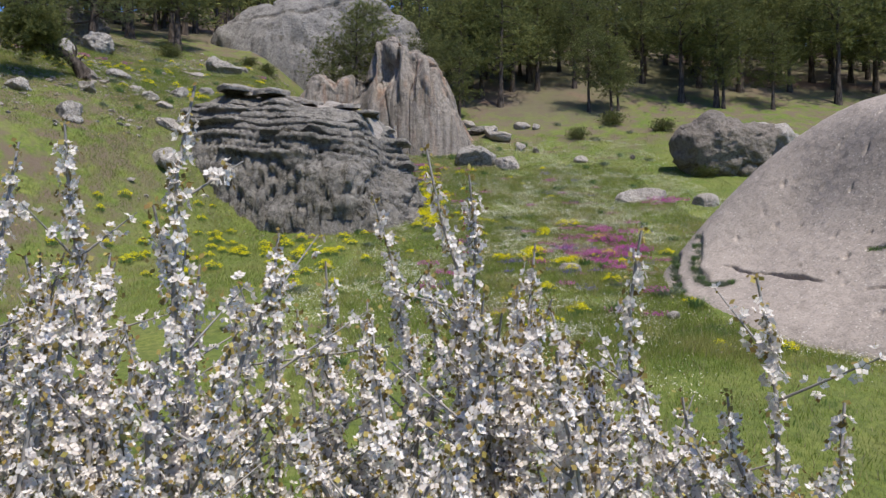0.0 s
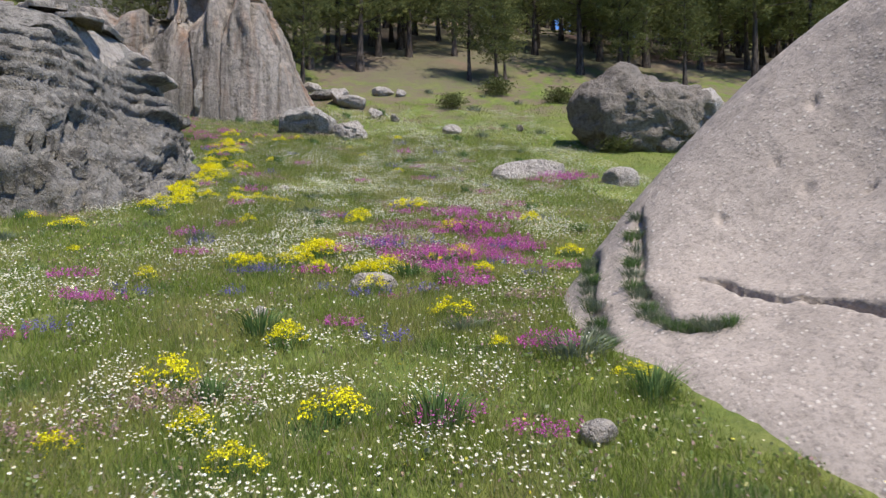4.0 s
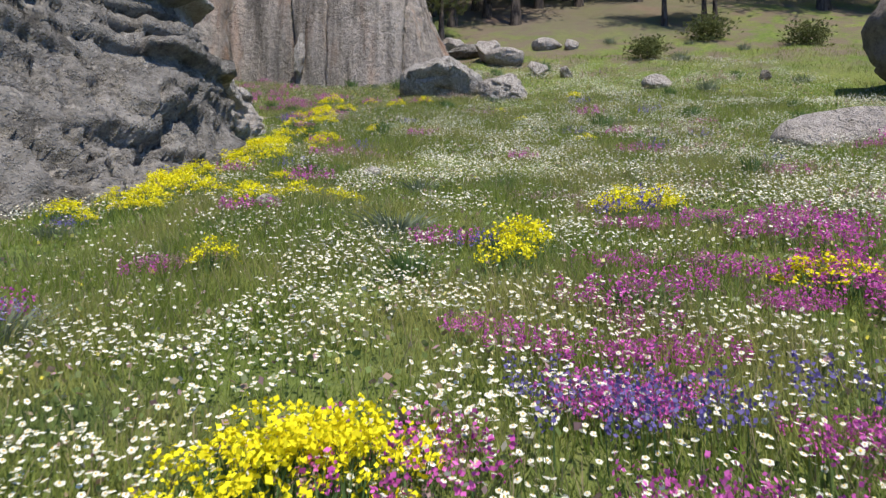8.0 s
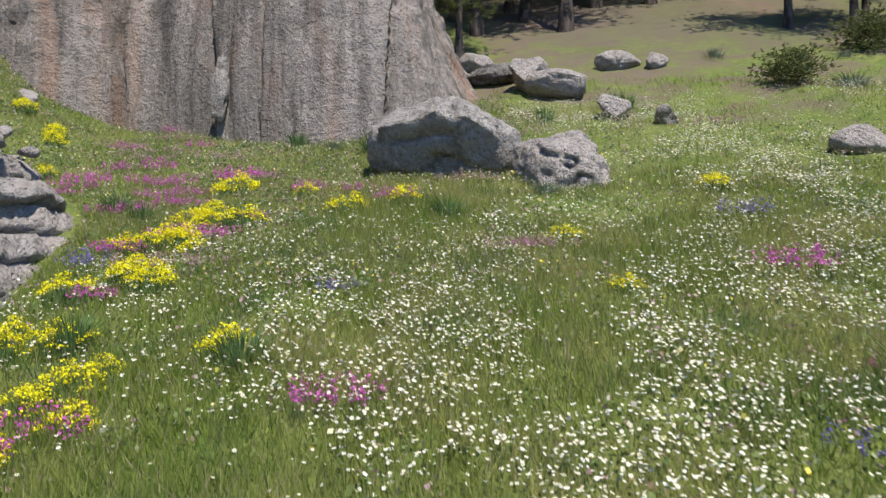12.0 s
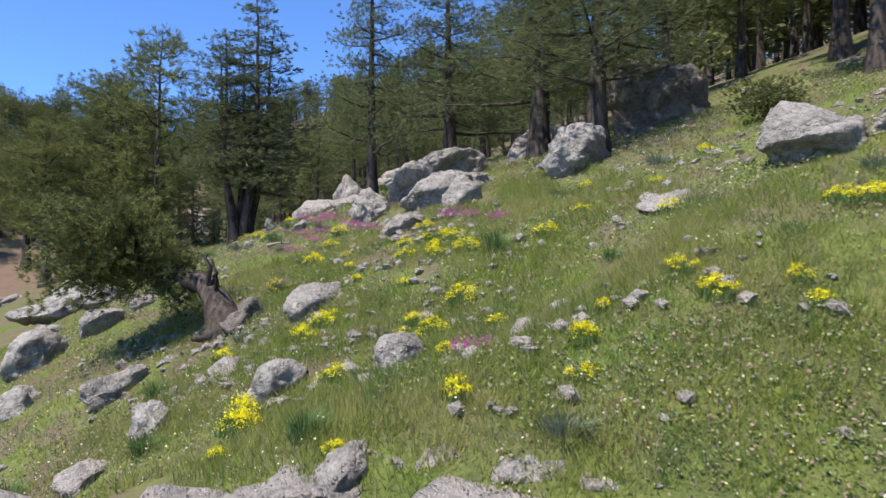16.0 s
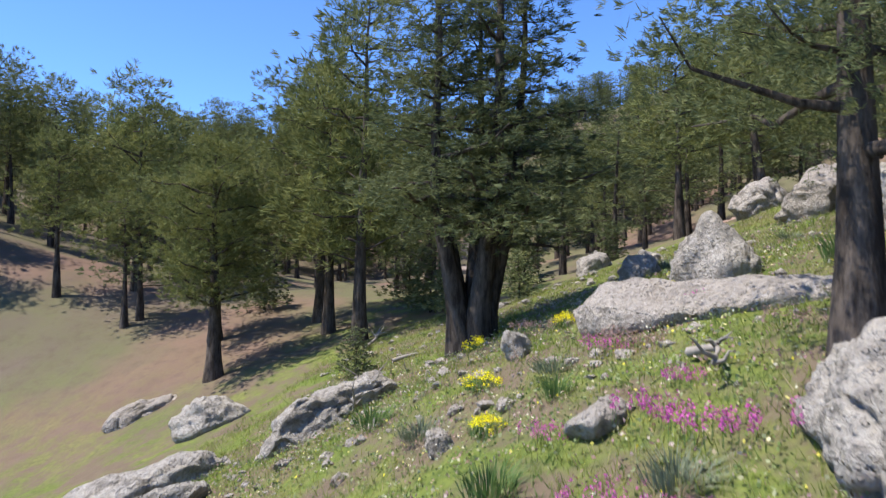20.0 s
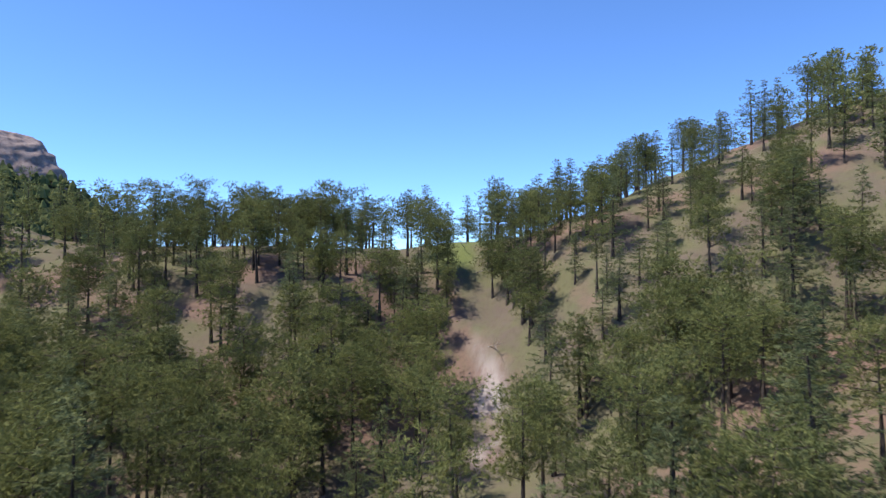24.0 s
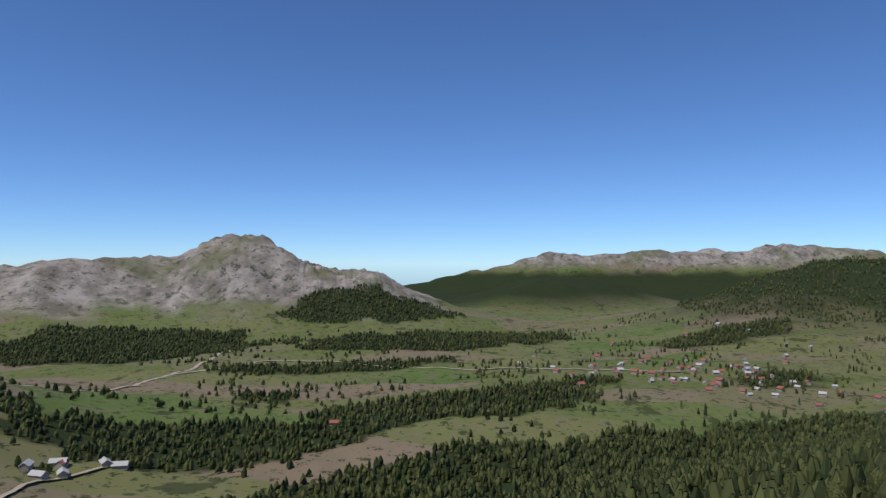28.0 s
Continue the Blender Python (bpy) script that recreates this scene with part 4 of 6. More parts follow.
def conifer(seed, height, crown_r, bare=0.3, shape="pine", limbs=34, per=24, blade=0.32, width=0.07, blades=6, leaders=1, lean=0.0, trunk_r=None, light=False, arrays=False):
    """Trunk-and-limb mesh and crown mesh of one conifer with its foot at the origin; light spares sides."""
    rng = np.random.RandomState(seed)
    trunk_r = trunk_r or 0.022 * height
    wood, cen, dr = [], [], []
    for ld in range(leaders):
        off = np.array([0.0, 0.0]) if leaders == 1 else 0.32 * trunk_r * height / 6 * np.array([math.cos(2.4 * ld + 0.5), math.sin(2.4 * ld + 0.5)])
        top = height * (1.0 if ld == 0 else rng.uniform(0.72, 0.97))
        t = np.linspace(0, 1, 12)
        sway = 0.02 * height * np.cumsum(rng.normal(size=(12, 2)), 0) * 0.25
        spread = off * 0.4 + off * 6.0 * np.minimum(t, 0.4)[:, None] if leaders > 1 else np.zeros((12, 2))
        xy = spread + sway * t[:, None] + np.stack([lean * height * t ** 0.8, 0 * t], 1)
        spine = np.column_stack([xy, top * t - 0.3 * (t == 0)])
        rad = trunk_r * (1.0 if leaders == 1 else 0.62) * (1 - 0.96 * t ** (0.9 if leaders == 1 else 0.5)) * (1 + 0.5 * np.exp(-t * 16))
        wood.append(tube(spine[::3] if light else spine, rad[::3] if light else rad, 5 if light else 9))
        nl = limbs if leaders == 1 else int(limbs * (1.0 if ld < 2 else 0.7))
        for q in range(nl):
            f = bare + (1 - bare) * (q + rng.rand()) / nl
            if leaders > 1 and ld and f < bare + 0.12:
                continue
            base = np.array([np.interp(f, t, spine[:, c]) for c in range(3)])
            g = (f - bare) / (1 - bare)
            if shape == "pine":
                reach = crown_r * (0.50 + 0.75 * math.sin(math.pi * min(1, 0.22 + 0.72 * g))) * rng.uniform(0.55, 1.0) * (1 if g < 0.85 else 0.6)
                rise = rng.uniform(-0.05, 0.38)
            elif shape == "cedar":
                reach = crown_r * (1.05 - (0.92 * g ** 0.85 if leaders == 1 else 0.90 * g ** 0.62)) * rng.uniform(0.6, 1.12)
                rise = rng.uniform(-0.10, 0.16)
            else:
                reach = crown_r * (0.35 + 0.75 * g ** 0.7) * rng.uniform(0.6, 1.0)
                rise = rng.uniform(0.0, 0.3)
            az = q * 2.4 + rng.uniform(-0.5, 0.5)
            d = np.array([math.cos(az), math.sin(az), rise])
            s = np.linspace(0, 1, 5)
            br = base + reach * s[:, None] * d + np.stack([0 * s, 0 * s, reach * (0.10 * s ** 2 - 0.05 * s)], 1) + 0.05 * reach * rng.normal(size=(5, 3)) * s[:, None]
            bw = max(0.012, 0.22 * trunk_r * reach / crown_r) * (1 - 0.85 * s)
            wood.append(tube(br[::2] if light else br, bw[::2] if light else bw, 3 if light else 5))
            # needles sit in separate pads along the limb and its side twigs
            k_ = max(6, int(per * reach / crown_r))
            pads = max(2, int(2 + 4 * reach / crown_r))
            lat = np.cross(d, (0, 0, 1.0))
            u = np.minimum(np.linspace(0.38, 1.0, pads) + rng.uniform(-0.08, 0.08, pads), 1.0)
            w = rng.uniform(0.3, 1.0, pads) * np.where(np.arange(pads) % 2, 1, -1) * 0.34 * reach * (1.15 - u)
            hub = np.stack([np.interp(u, s, br[:, c]) for c in range(3)], 1) + w[:, None] * lat
            which = rng.randint(0, pads, k_)
            wide = reach * (0.17 if shape == "cedar" else 0.15) + 0.10
            o = rng.normal(size=(k_, 3)) * (wide, wide, wide * (0.22 if shape == "cedar" else 0.55))
            cen.append(hub[which] + o + (0, 0, 0.03 * reach))
            dr.append(o / wide * (1, 1, 0.6) + 0.5 * d + (0, 0, 0.15 if shape == "cedar" else 0.6))
    cen, dr = np.concatenate(cen), np.concatenate(dr)
    cw, fw = joined(wood)
    cl, flv = tufts(cen, dr, rng, blades, blade, width, 0.55 if shape == "cedar" else 0.2)
    if arrays:
        return cw, fw, cl, flv
    return fast_mesh("trunk", cw, fw, True), fast_mesh("crown", cl, flv)


def tree(name, meshes, leaf, label, category="tree", group=""):
    root = new(name)
    meshes[0].materials.append(BARK)
    meshes[1].materials.append(leaf)
    part("trunk", meshes[0], None, root)
    part("crown", meshes[1], None, root)
    return tagged(root, label, category, group)


def plant(root, x, y, scale=1.0, turn=0.0, first=False, sz=None, dz=0.0):
    m = pose(x, y, float(ground_z(x, y)) - 0.05 + dz, 0, 0, turn)
    ob = root if first else copy_thing(root, m)
    ob.matrix_world = m
    ob.scale = (scale, scale, sz or scale)
    return ob


# models: slender pines with flat tops, cedars with level sprays; the rear ones have fewer and larger tufts
FOREST = "pines and cedars of the wooded slopes"
PINE_SAYS, CEDAR_SAYS = "black pine with a bare lower trunk and a tufted crown", "conical cedar with level layered sprays of needles"
FRONT = [tree("pine_tree", conifer(11 + i, 9.0, 2.0 + 0.25 * (i % 3), 0.22 + 0.07 * (i % 3), "pine", 36, 44, 0.27, 0.028, 14), PINE_LEAF, PINE_SAYS, group=FOREST) for i in range(4)]
PINES = [tree("pine_tree", conifer(15 + i, 9.0, 2.1 + 0.25 * (i % 3), 0.34 + 0.07 * (i % 3), "pine", 28, 40, 0.32, 0.036, 12, light=True), PINE_LEAF, PINE_SAYS, group=FOREST) for i in range(4)]
PINES.append(tree("pine_tree", conifer(19, 9.5, 2.3, 0.5, "umbrella", 22, 42, 0.32, 0.036, 12, light=True), PINE_LEAF, "old pine with a flat spreading top on a bare trunk", group=FOREST))
CEDARS = [tree("cedar_tree", conifer(31 + i, 9.5, 2.2 + 0.2 * i, 0.22, "cedar", 36, 38, 0.30, 0.034, 12, light=True), CEDAR_LEAF, CEDAR_SAYS, group=FOREST) for i in range(4)]
PARK = [(-14.0, 79.0), (26.0, 71.0), (8.0, 73.5), (-28.0, 66.0), (-60.0, 12.0), (-75.0, 34.0), (-80.0, 6.0), (-70.0, 20.0), (-90.0, 18.0), (-66.0, 33.0), (-72.0, 44.0), (-84.0, 38.0), (-95.0, 33.0)]
for root, (x, y) in zip(FRONT + PINES + CEDARS, PARK):
    plant(root, x, y, 1.0, 30.0, True)

# single trees close to the path
HIGH = "large cedars beside the flight path"
old = tree("old_cedar", conifer(61, 13.8, 4.1, 0.17, "cedar", 38, 120, 0.23, 0.026, 13, leaders=5, trunk_r=0.62), CEDAR_LEAF, "tall old cedar with several leaders rising from one fluted trunk", group=HIGH)
plant(old, -38.0, 34.5, 0.92, 20, True)
big = tree("old_cedar", conifer(63, 11.0, 4.2, 0.19, "cedar", 50, 150, 0.19, 0.018, 16, trunk_r=0.38), CEDAR_LEAF, "thick-trunked cedar growing out of the boulders", group=HIGH)
for i, (x, y, s, tu) in enumerate([(-29.2, 40.8, 0.95, 0), (-36.6, 44.6, 1.0, 80), (-24.6, 47.8, 0.95, 150), (-29.6, 47.2, 1.05, 220)]):
    plant(big, x, y, s * (0.62 if i == 0 else 1.0), tu, i == 0, sz=s)
bushy = tree("bushy_pine", conifer(65, 10.5, 2.6, 0.30, "pine", 40, 100, 0.24, 0.024, 16, trunk_r=0.34), PINE_LEAF, "broad dense pine with a forked trunk", group=HIGH)
for i, (x, y, s, tu) in enumerate([(-43.5, 23.2, 0.85, 0), (-47.6, 20.3, 0.8, 0), (-50.0, 24.3, 1.12, 100), (-21.5, 55.0, 0.9, 60), (-26.5, 57.5, 1.0, 300), (-33.0, 54.0, 1.0, 10)]):
    plant(bushy, x, y, s, tu, i == 0)
young = tree("young_cedar", conifer(67, 1.7, 0.8, 0.05, "cedar", 26, 30, 0.16, 0.035, 6, trunk_r=0.04), CEDAR_LEAF, "small young cedar on the grassy slope", group="young cedars")
for i, (x, y, s) in enumerate([(-44.6, 34.4, 1.0), (-46.0, 31.6, 1.2), (-50.8, 33.4, 1.5), (-57.5, 36.5, 1.3), (-48.4, 30.0, 1.6), (-54.0, 27.0, 1.8), (-52.0, 20.0, 1.7), (-39.0, 31.0, 0.8)]):
    plant(young, x, y, s, 50 * i, i == 0)

lean_pine = tree("leaning_pine", conifer(69, 8.5, 2.4, 0.42, "pine", 30, 40, 0.28, 0.034, 12, lean=-0.16, trunk_r=0.26), PINE_LEAF, "pine leaning downhill over reddish bedrock", group="leaning pines")
for i, (x, y, s, tu) in enumerate([(-53.4, 43.3, 0.95, 60), (-66.6, 40.6, 1.0, 75), (-64.0, 44.5, 1.05, 40)]):
    plant(lean_pine, x, y, s, tu, i == 0)

# the twisted pine that leans downhill over its rock
tw = new("twisted_pine")
spine = np.array([(0.0, 0.0, -0.2), (-0.05, -0.1, 0.25), (-0.25, -0.35, 0.6), (-0.5, -0.75, 0.9), (-0.62, -1.4, 1.05), (-0.68, -2.0, 1.15), (-0.72, -2.5, 1.5), (-0.70, -2.8, 2.1)])
wood = [tube(spine, [0.46, 0.38, 0.27, 0.22, 0.20, 0.16, 0.11, 0.03], 10)]
rng = np.random.RandomState(77)
for a, b in (((0.0, 0.1, 0.0), (0.6, 0.5, 0.05)), ((0.1, -0.1, 0.0), (0.5, -0.5, -0.1)), ((-0.1, 0.2, 0.0), (-0.4, 0.7, 0.1))):
    s = np.linspace(0, 1, 5)
    wood.append(tube(np.array(a) + s[:, None] * (np.array(b) - a) + 0.04 * rng.normal(size=(5, 3)), 0.2 * (1 - 0.8 * s), 7))
for b in ((-0.1, -0.5, 1.5), (-0.35, -0.45, 1.35), (0.05, -0.15, 0.95)):
    s = np.linspace(0, 1, 6)
    a = np.array((-0.3, -0.45, 0.68))
    wood.append(tube(a + s[:, None] * (np.array(b) - a) + 0.05 * rng.normal(size=(6, 3)), 0.085 * (1 - 0.7 * s), 6))
cen, dr = [], []
for q in range(64):
    f = rng.uniform(0.72, 1.0)
    base = np.array([np.interp(f, np.linspace(0, 1, 8), spine[:, c]) for c in range(3)])
    az = rng.uniform(0, 6.28)
    d = np.array([math.cos(az), math.sin(az) - 0.25, rng.uniform(-0.55, 0.5)])
    reach = rng.uniform(0.8, 1.75) * (1.1 - 0.4 * (f - 0.45))
    s = np.linspace(0, 1, 4)
    br = base + reach * s[:, None] * d + 0.05 * rng.normal(size=(4, 3))
    wood.append(tube(br, 0.035 * (1 - 0.8 * s), 5))
    u = rng.uniform(0.3, 1.05, 60)
    cen.append(base + reach * u[:, None] * d + rng.normal(size=(60, 3)) * (0.22, 0.22, 0.17))
    dr.append(np.tile(d + (0, 0, 0.5), (60, 1)))
cw, fw = joined(wood)
part("trunk", fast_mesh("trunk", cw, fw, True), BARK, tw, "contorted dark trunk with broken grey stubs")
cl, fc = tufts(np.concatenate(cen), np.concatenate(dr), rng, 18, 0.13, 0.02, 0.2)
part("crown", fast_mesh("crown", cl, fc), PINE_LEAF, tw)
tw.matrix_world = pose(-19.7, 37.5, float(ground_z(-19.7, 37.5)), 0, 0, -12)
tw.scale = (1.1, 1.1, 1.2)
tagged(tw, "contorted old pine leaning downhill over a dark rock", "tree")

# fallen dead branches
def dead_branch(x, y, l, turn, seed):
    r = np.random.RandomState(seed)
    s = np.linspace(0, 1, 8)
    main = np.stack([l * s, 0.12 * l * np.sin(4 * s + seed), 0.12 + 0.10 * l * np.sin(3 * s)], 1)
    ps = [tube(main, 0.06 * (1.1 - s), 6)]
    for i in range(5):
        f = r.uniform(0.25, 0.95)
        a = np.array([np.interp(f, s, main[:, c]) for c in range(3)])
        e = a + l * 0.3 * np.array([r.uniform(-0.2, 0.8), r.uniform(-1, 1), r.uniform(0.1, 0.9)])
        q = np.linspace(0, 1, 4)
        ps.append(tube(a + q[:, None] * (e - a) + 0.02 * r.normal(size=(4, 3)), 0.03 * (1.1 - q), 5))
    c, f = joined(ps)
    ob = new("fallen_branch", fast_mesh("fallen_branch", c, f, True))
    ob.data.materials.append(DEADWOOD)
    ob.matrix_world = pose(x, y, float(ground_z(x, y)) - 0.03, 0, 0, turn)
    return tagged(ob, "bleached dead branch lying on the ground", "branch", "fallen dead branches")


for i, (x, y, l, tu) in enumerate([(-37.0, 31.8, 3.0, 30), (-38.2, 31.2, 2.4, 80), (-39.0, 32.2, 2.0, 150), (-43.0, 29.5, 2.6, 200), (-48.6, 41.6, 2.4, 100), (-27.2, 37.4, 1.0, 60), (-30.0, 39.3, 1.1, 10), (-122.0, 12.0, 4.5, 40), (-118.0, 3.0, 4.0, 120), (-133.0, 8.0, 3.5, 80), (-139.0, 5.0, 4.0, 10), (-101.0, -8.0, 4.0, 300)]):
    dead_branch(x, y, l, tu, i)
snag = new("dead_snag", fast_mesh("dead_snag", *tube(np.column_stack([0.2 * np.sin(np.linspace(0, 4, 9)), 0 * np.linspace(0, 4, 9), np.linspace(-0.2, 8.0, 9)]), 0.22 * (1.05 - np.linspace(0, 1, 9)), 7), True))
snag.data.materials.append(DEADWOOD)
snag.matrix_world = pose(-170.0, 2.0, float(ground_z(-170.0, 2.0)))
tagged(snag, "bare grey dead pine trunk standing above the canopy", "tree")


def spaced(rng, n, box, ok, gap):
    out = []
    for _ in range(n * 14):
        if len(out) >= n:
            break
        x, y = rng.uniform(box[0], box[1]), rng.uniform(box[2], box[3])
        if ok(x, y) and all((x - a) ** 2 + (y - b) ** 2 > gap * gap for a, b in out):
            out.append((x, y))
    return out


rng = np.random.RandomState(9)


def along(x, y):
    return -0.953 * (x + 60.6) - 0.304 * (y - 26.5), -0.304 * (x + 60.6) + 0.953 * (y - 26.5)


def glade(x, y):
    """Open places in the basin: the flight lane floor, the scree gully, the green saddle."""
    p, c = along(x, y)
    if p < -14:
        return False
    if abs(c - 2.5 - 0.02 * p) < (4.4 if p < 60 else 3.2) and 42 < p < 70:
        return False
    if abs(c - 2.0) < 3.6 and 75 < p < 89:
        return False
    if p < 36 and -17 <= c < 6:
        return rng.rand() < 0.4
    if 6 < p < 44 and -34 < c < -17:
        return rng.rand() < 0.8
    return rng.rand() < (0.8 if p < 100 else 1.0)


def sparse(x, y):
    return glade(x, y) and along(x, y)[0] < 102 and -95 < along(x, y)[1] < 75


basin_trees = spaced(rng, 330, (-190, -48, -85, 90), lambda x, y: sparse(x, y) and abs(along(x, y)[1]) < 62, 3.2)
basin_trees += spaced(rng, 170, (-175, -80, -50, 70), lambda x, y: sparse(x, y) and along(x, y)[0] > 38 and -42 < along(x, y)[1] < 40, 2.4)
basin_trees += spaced(rng, 34, (-98, -46, -24, 20), lambda x, y: along(x, y)[0] > -12 and -48 < along(x, y)[1] < -14, 3.6)
basin_trees += spaced(rng, 60, (-175, -112, -40, 45), lambda x, y: sparse(x, y) and 64 < along(x, y)[0] < 102 and -40 < along(x, y)[1] < 30, 2.2)
for i, (x, y) in enumerate(basin_trees):
    p, c = along(x, y)
    cedar = rng.rand() < (0.62 if c > 6 else 0.38)
    root = CEDARS[rng.randint(0, 4)] if cedar else PINES[rng.randint(0, 5)]
    s = rng.uniform(0.68, 1.16) * (1.1 if p < 30 else 1.0)
    if p < 40 and -6 < c < 14:
        s *= 0.95
    if p > 55 and c > 12:
        s *= 0.78
    elif p > 55:
        s *= 0.84
    plant(root, x, y, s, rng.uniform(0, 360), sz=s * rng.uniform(0.92, 1.15))
front = spaced(rng, 34, (-55, 8, 62, 74), lambda x, y: y > 63 + 0.05 * abs(x) and not (-23 < x < 6 and y < 77), 4.0)
front += spaced(rng, 34, (8, 60, 60, 76), lambda x, y: y > 67.5 - 0.12 * x or (x > 24 and y > 60), 3.6)
front += [(12.6, 60.2), (14.3, 59.2), (15.2, 60.4), (4.3, 72.0), (6.2, 71.0), (8.5, 70.0), (0.5, 70.5), (21.5, 62.5), (24.5, 60.5), (1.5, 62.5), (3.4, 64.2), (0.2, 65.5), (5.0, 62.0), (2.6, 67.0), (-24.0, 60.0), (-29.0, 62.0), (-34.0, 58.0), (-39.0, 62.0), (-44.0, 57.0), (-41.0, 50.5), (-50.0, 52.0), (-55.0, 56.0), (-56.0, 49.5), (-47.2, 26.0), (-44.5, 28.6)]
for i, (x, y) in enumerate(front):
    s = rng.uniform(1.05, 1.4) if y > 61 or x < -20 else rng.uniform(0.62, 0.8)
    if x > 16:
        s *= 1.05
    plant(FRONT[rng.randint(0, 4)], x, y, s, rng.uniform(0, 360), sz=s * rng.uniform(0.9, 1.15))

# pines rooted in the clefts of the fluted rock
for x, y, z, s in ((-7.3, 56.0, 12.6, 1.0), (-6.0, 57.5, 14.0, 0.95), (-9.4, 57.0, 12.0, 0.8), (-1.8, 57.5, 14.5, 0.6), (1.2, 58.5, 12.5, 0.8)):
    plant(FRONT[rng.randint(0, 4)], x, y, s, rng.uniform(0, 360), dz=z - float(ground_z(x, y)))

# the woods behind them, up the mountain and down to the valley, in one piece
rear = [(x, y, rng.uniform(1.1, 1.45)) for x, y in spaced(rng, 350, (-62, 95, 66, 130), lambda x, y: y > (66 if x < -23 else 75 + 0.02 * abs(x)) and not (-23 < x < 6 and y < 79), 3.2)]
rear += [(x, y, rng.uniform(0.65, 1.05)) for x, y in spaced(rng, 240, (-215, -60, -125, 120), lambda x, y: 0 < along(x, y)[0] < 103 and (along(x, y)[1] < -42 or along(x, y)[1] > 48), 3.6)]
rear += [(x, y, rng.uniform(0.6, 1.0)) for x, y in spaced(rng, 300, (-330, -165, -130, 150), lambda x, y: 101 < along(x, y)[0] < 250 and along(x, y)[1] > -40 + 0.1 * along(x, y)[0], 3.6)]
SIMPLE = [conifer(41 + i, 9.2, 2.3, 0.08, "pine" if i % 2 else "cedar", 20, 14, 0.7, 0.17, 3, light=True, arrays=True) for i in range(4)]
woods_co, woods_fa, woods_mi, count = [], [], [], 0
for i, (x, y, s) in enumerate(rear):
    a = rng.uniform(0, 6.28)
    turn_ = np.array([[math.cos(a), -math.sin(a), 0], [math.sin(a), math.cos(a), 0], [0, 0, rng.uniform(0.9, 1.2)]]) * s
    cw, fw, cl, flv = SIMPLE[i % 4]
    foot = np.array([x, y, float(ground_z(x, y)) - 0.05])
    for cc, ff, mi in ((cw, fw, 0), (cl, flv, 1)):
        woods_co.append(cc @ turn_.T + foot)
        woods_fa.append(ff + count)
        woods_mi.append(np.full(len(ff), mi, np.int32))
        count += len(cc)
me = fast_mesh("conifer_woods", np.concatenate(woods_co), np.concatenate(woods_fa))
me.materials.append(BARK)
me.materials.append(PINE_LEAF)
me.polygons.foreach_set("material_index", np.concatenate(woods_mi))
tagged(new("conifer_woods", me), "dense dark green conifer woods on the mountainside", "forest", kind="stuff")

# ---- the flowering meadow ----
def leafy(name, build, through=0.35, rough=0.8):
    """A thin-leaf material: build(k) gives the colour; part of the light passes through."""
    m, nodes, links, b = mat(name, rough, 0.15)
    k = Net(m)
    c = build(k)
    k.colour(c)
    tr = nodes.new("ShaderNodeBsdfTranslucent")
    links.new(c, tr.inputs[0])
    mx = nodes.new("ShaderNodeMixShader")
    mx.inputs[0].default_value = through
    links.new(b.outputs[0], mx.inputs[1])
    links.new(tr.outputs[0], mx.inputs[2])
    links.new(mx.outputs[0], nodes["Material Output"].inputs[0])
    return m


def grass_colour(k):
    isl = k.geo.outputs["Random Per Island"]
    c = k.mix(isl, (0.135, 0.20, 0.032), (0.28, 0.335, 0.08))
    c = k.mix(k.ramp(k.noise(0.5, 4, 0.6), (0.45, 0.0), (0.62, 0.8)), c, (0.36, 0.355, 0.12))
    c = k.mix(k.ramp(k.noise(0.8, 3, 0.6, vec=k.stretch(1, 1.3, 0)), (0.56, 0.0), (0.66, 0.75)), c, (0.11, 0.19, 0.065))
    # dead straw among the green
    return k.mix(k.ramp(k.math("FRACT", k.math("MULTIPLY", isl, 37.0)), (0.86, 0.0), (0.90, 0.8)), c, (0.42, 0.34, 0.23))


GRASS = leafy("meadow_grass", grass_colour, 0.5)
TUFT = leafy("tussock_grass", lambda k: k.mix(k.geo.outputs["Random Per Island"], (0.075, 0.15, 0.045), (0.16, 0.23, 0.085)), 0.35)
SAGE = leafy("grey_green_leaves", lambda k: k.mix(k.geo.outputs["Random Per Island"], (0.12, 0.16, 0.10), (0.24, 0.27, 0.19)), 0.3)
WHITE = leafy("white_petals", lambda k: k.mix(k.geo.outputs["Random Per Island"], (0.62, 0.62, 0.50), (0.84, 0.84, 0.78)), 0.3)
YELLOW = leafy("yellow_petals", lambda k: k.mix(k.geo.outputs["Random Per Island"], (0.68, 0.58, 0.010), (0.90, 0.85, 0.03)), 0.3)
MAGENTA = leafy("magenta_petals", lambda k: k.mix(k.geo.outputs["Random Per Island"], (0.43, 0.055, 0.31), (0.74, 0.19, 0.55)), 0.35)
VIOLET = leafy("violet_petals", lambda k: k.mix(k.geo.outputs["Random Per Island"], (0.12, 0.09, 0.30), (0.26, 0.22, 0.50)), 0.35)
DUSTY = leafy("dusty_pink_seed_heads", lambda k: k.mix(k.geo.outputs["Random Per Island"], (0.30, 0.19, 0.17), (0.50, 0.36, 0.32)), 0.35)
CENTRE, *_ = mat("yellow_flower_centre", 0.8)
Net(CENTRE).colour((0.66, 0.42, 0.03))

A_RING, F_RING, C_RING = ring(A_OUT, 360), ring(F_OUT, 360), ring(C_OUT, 360)


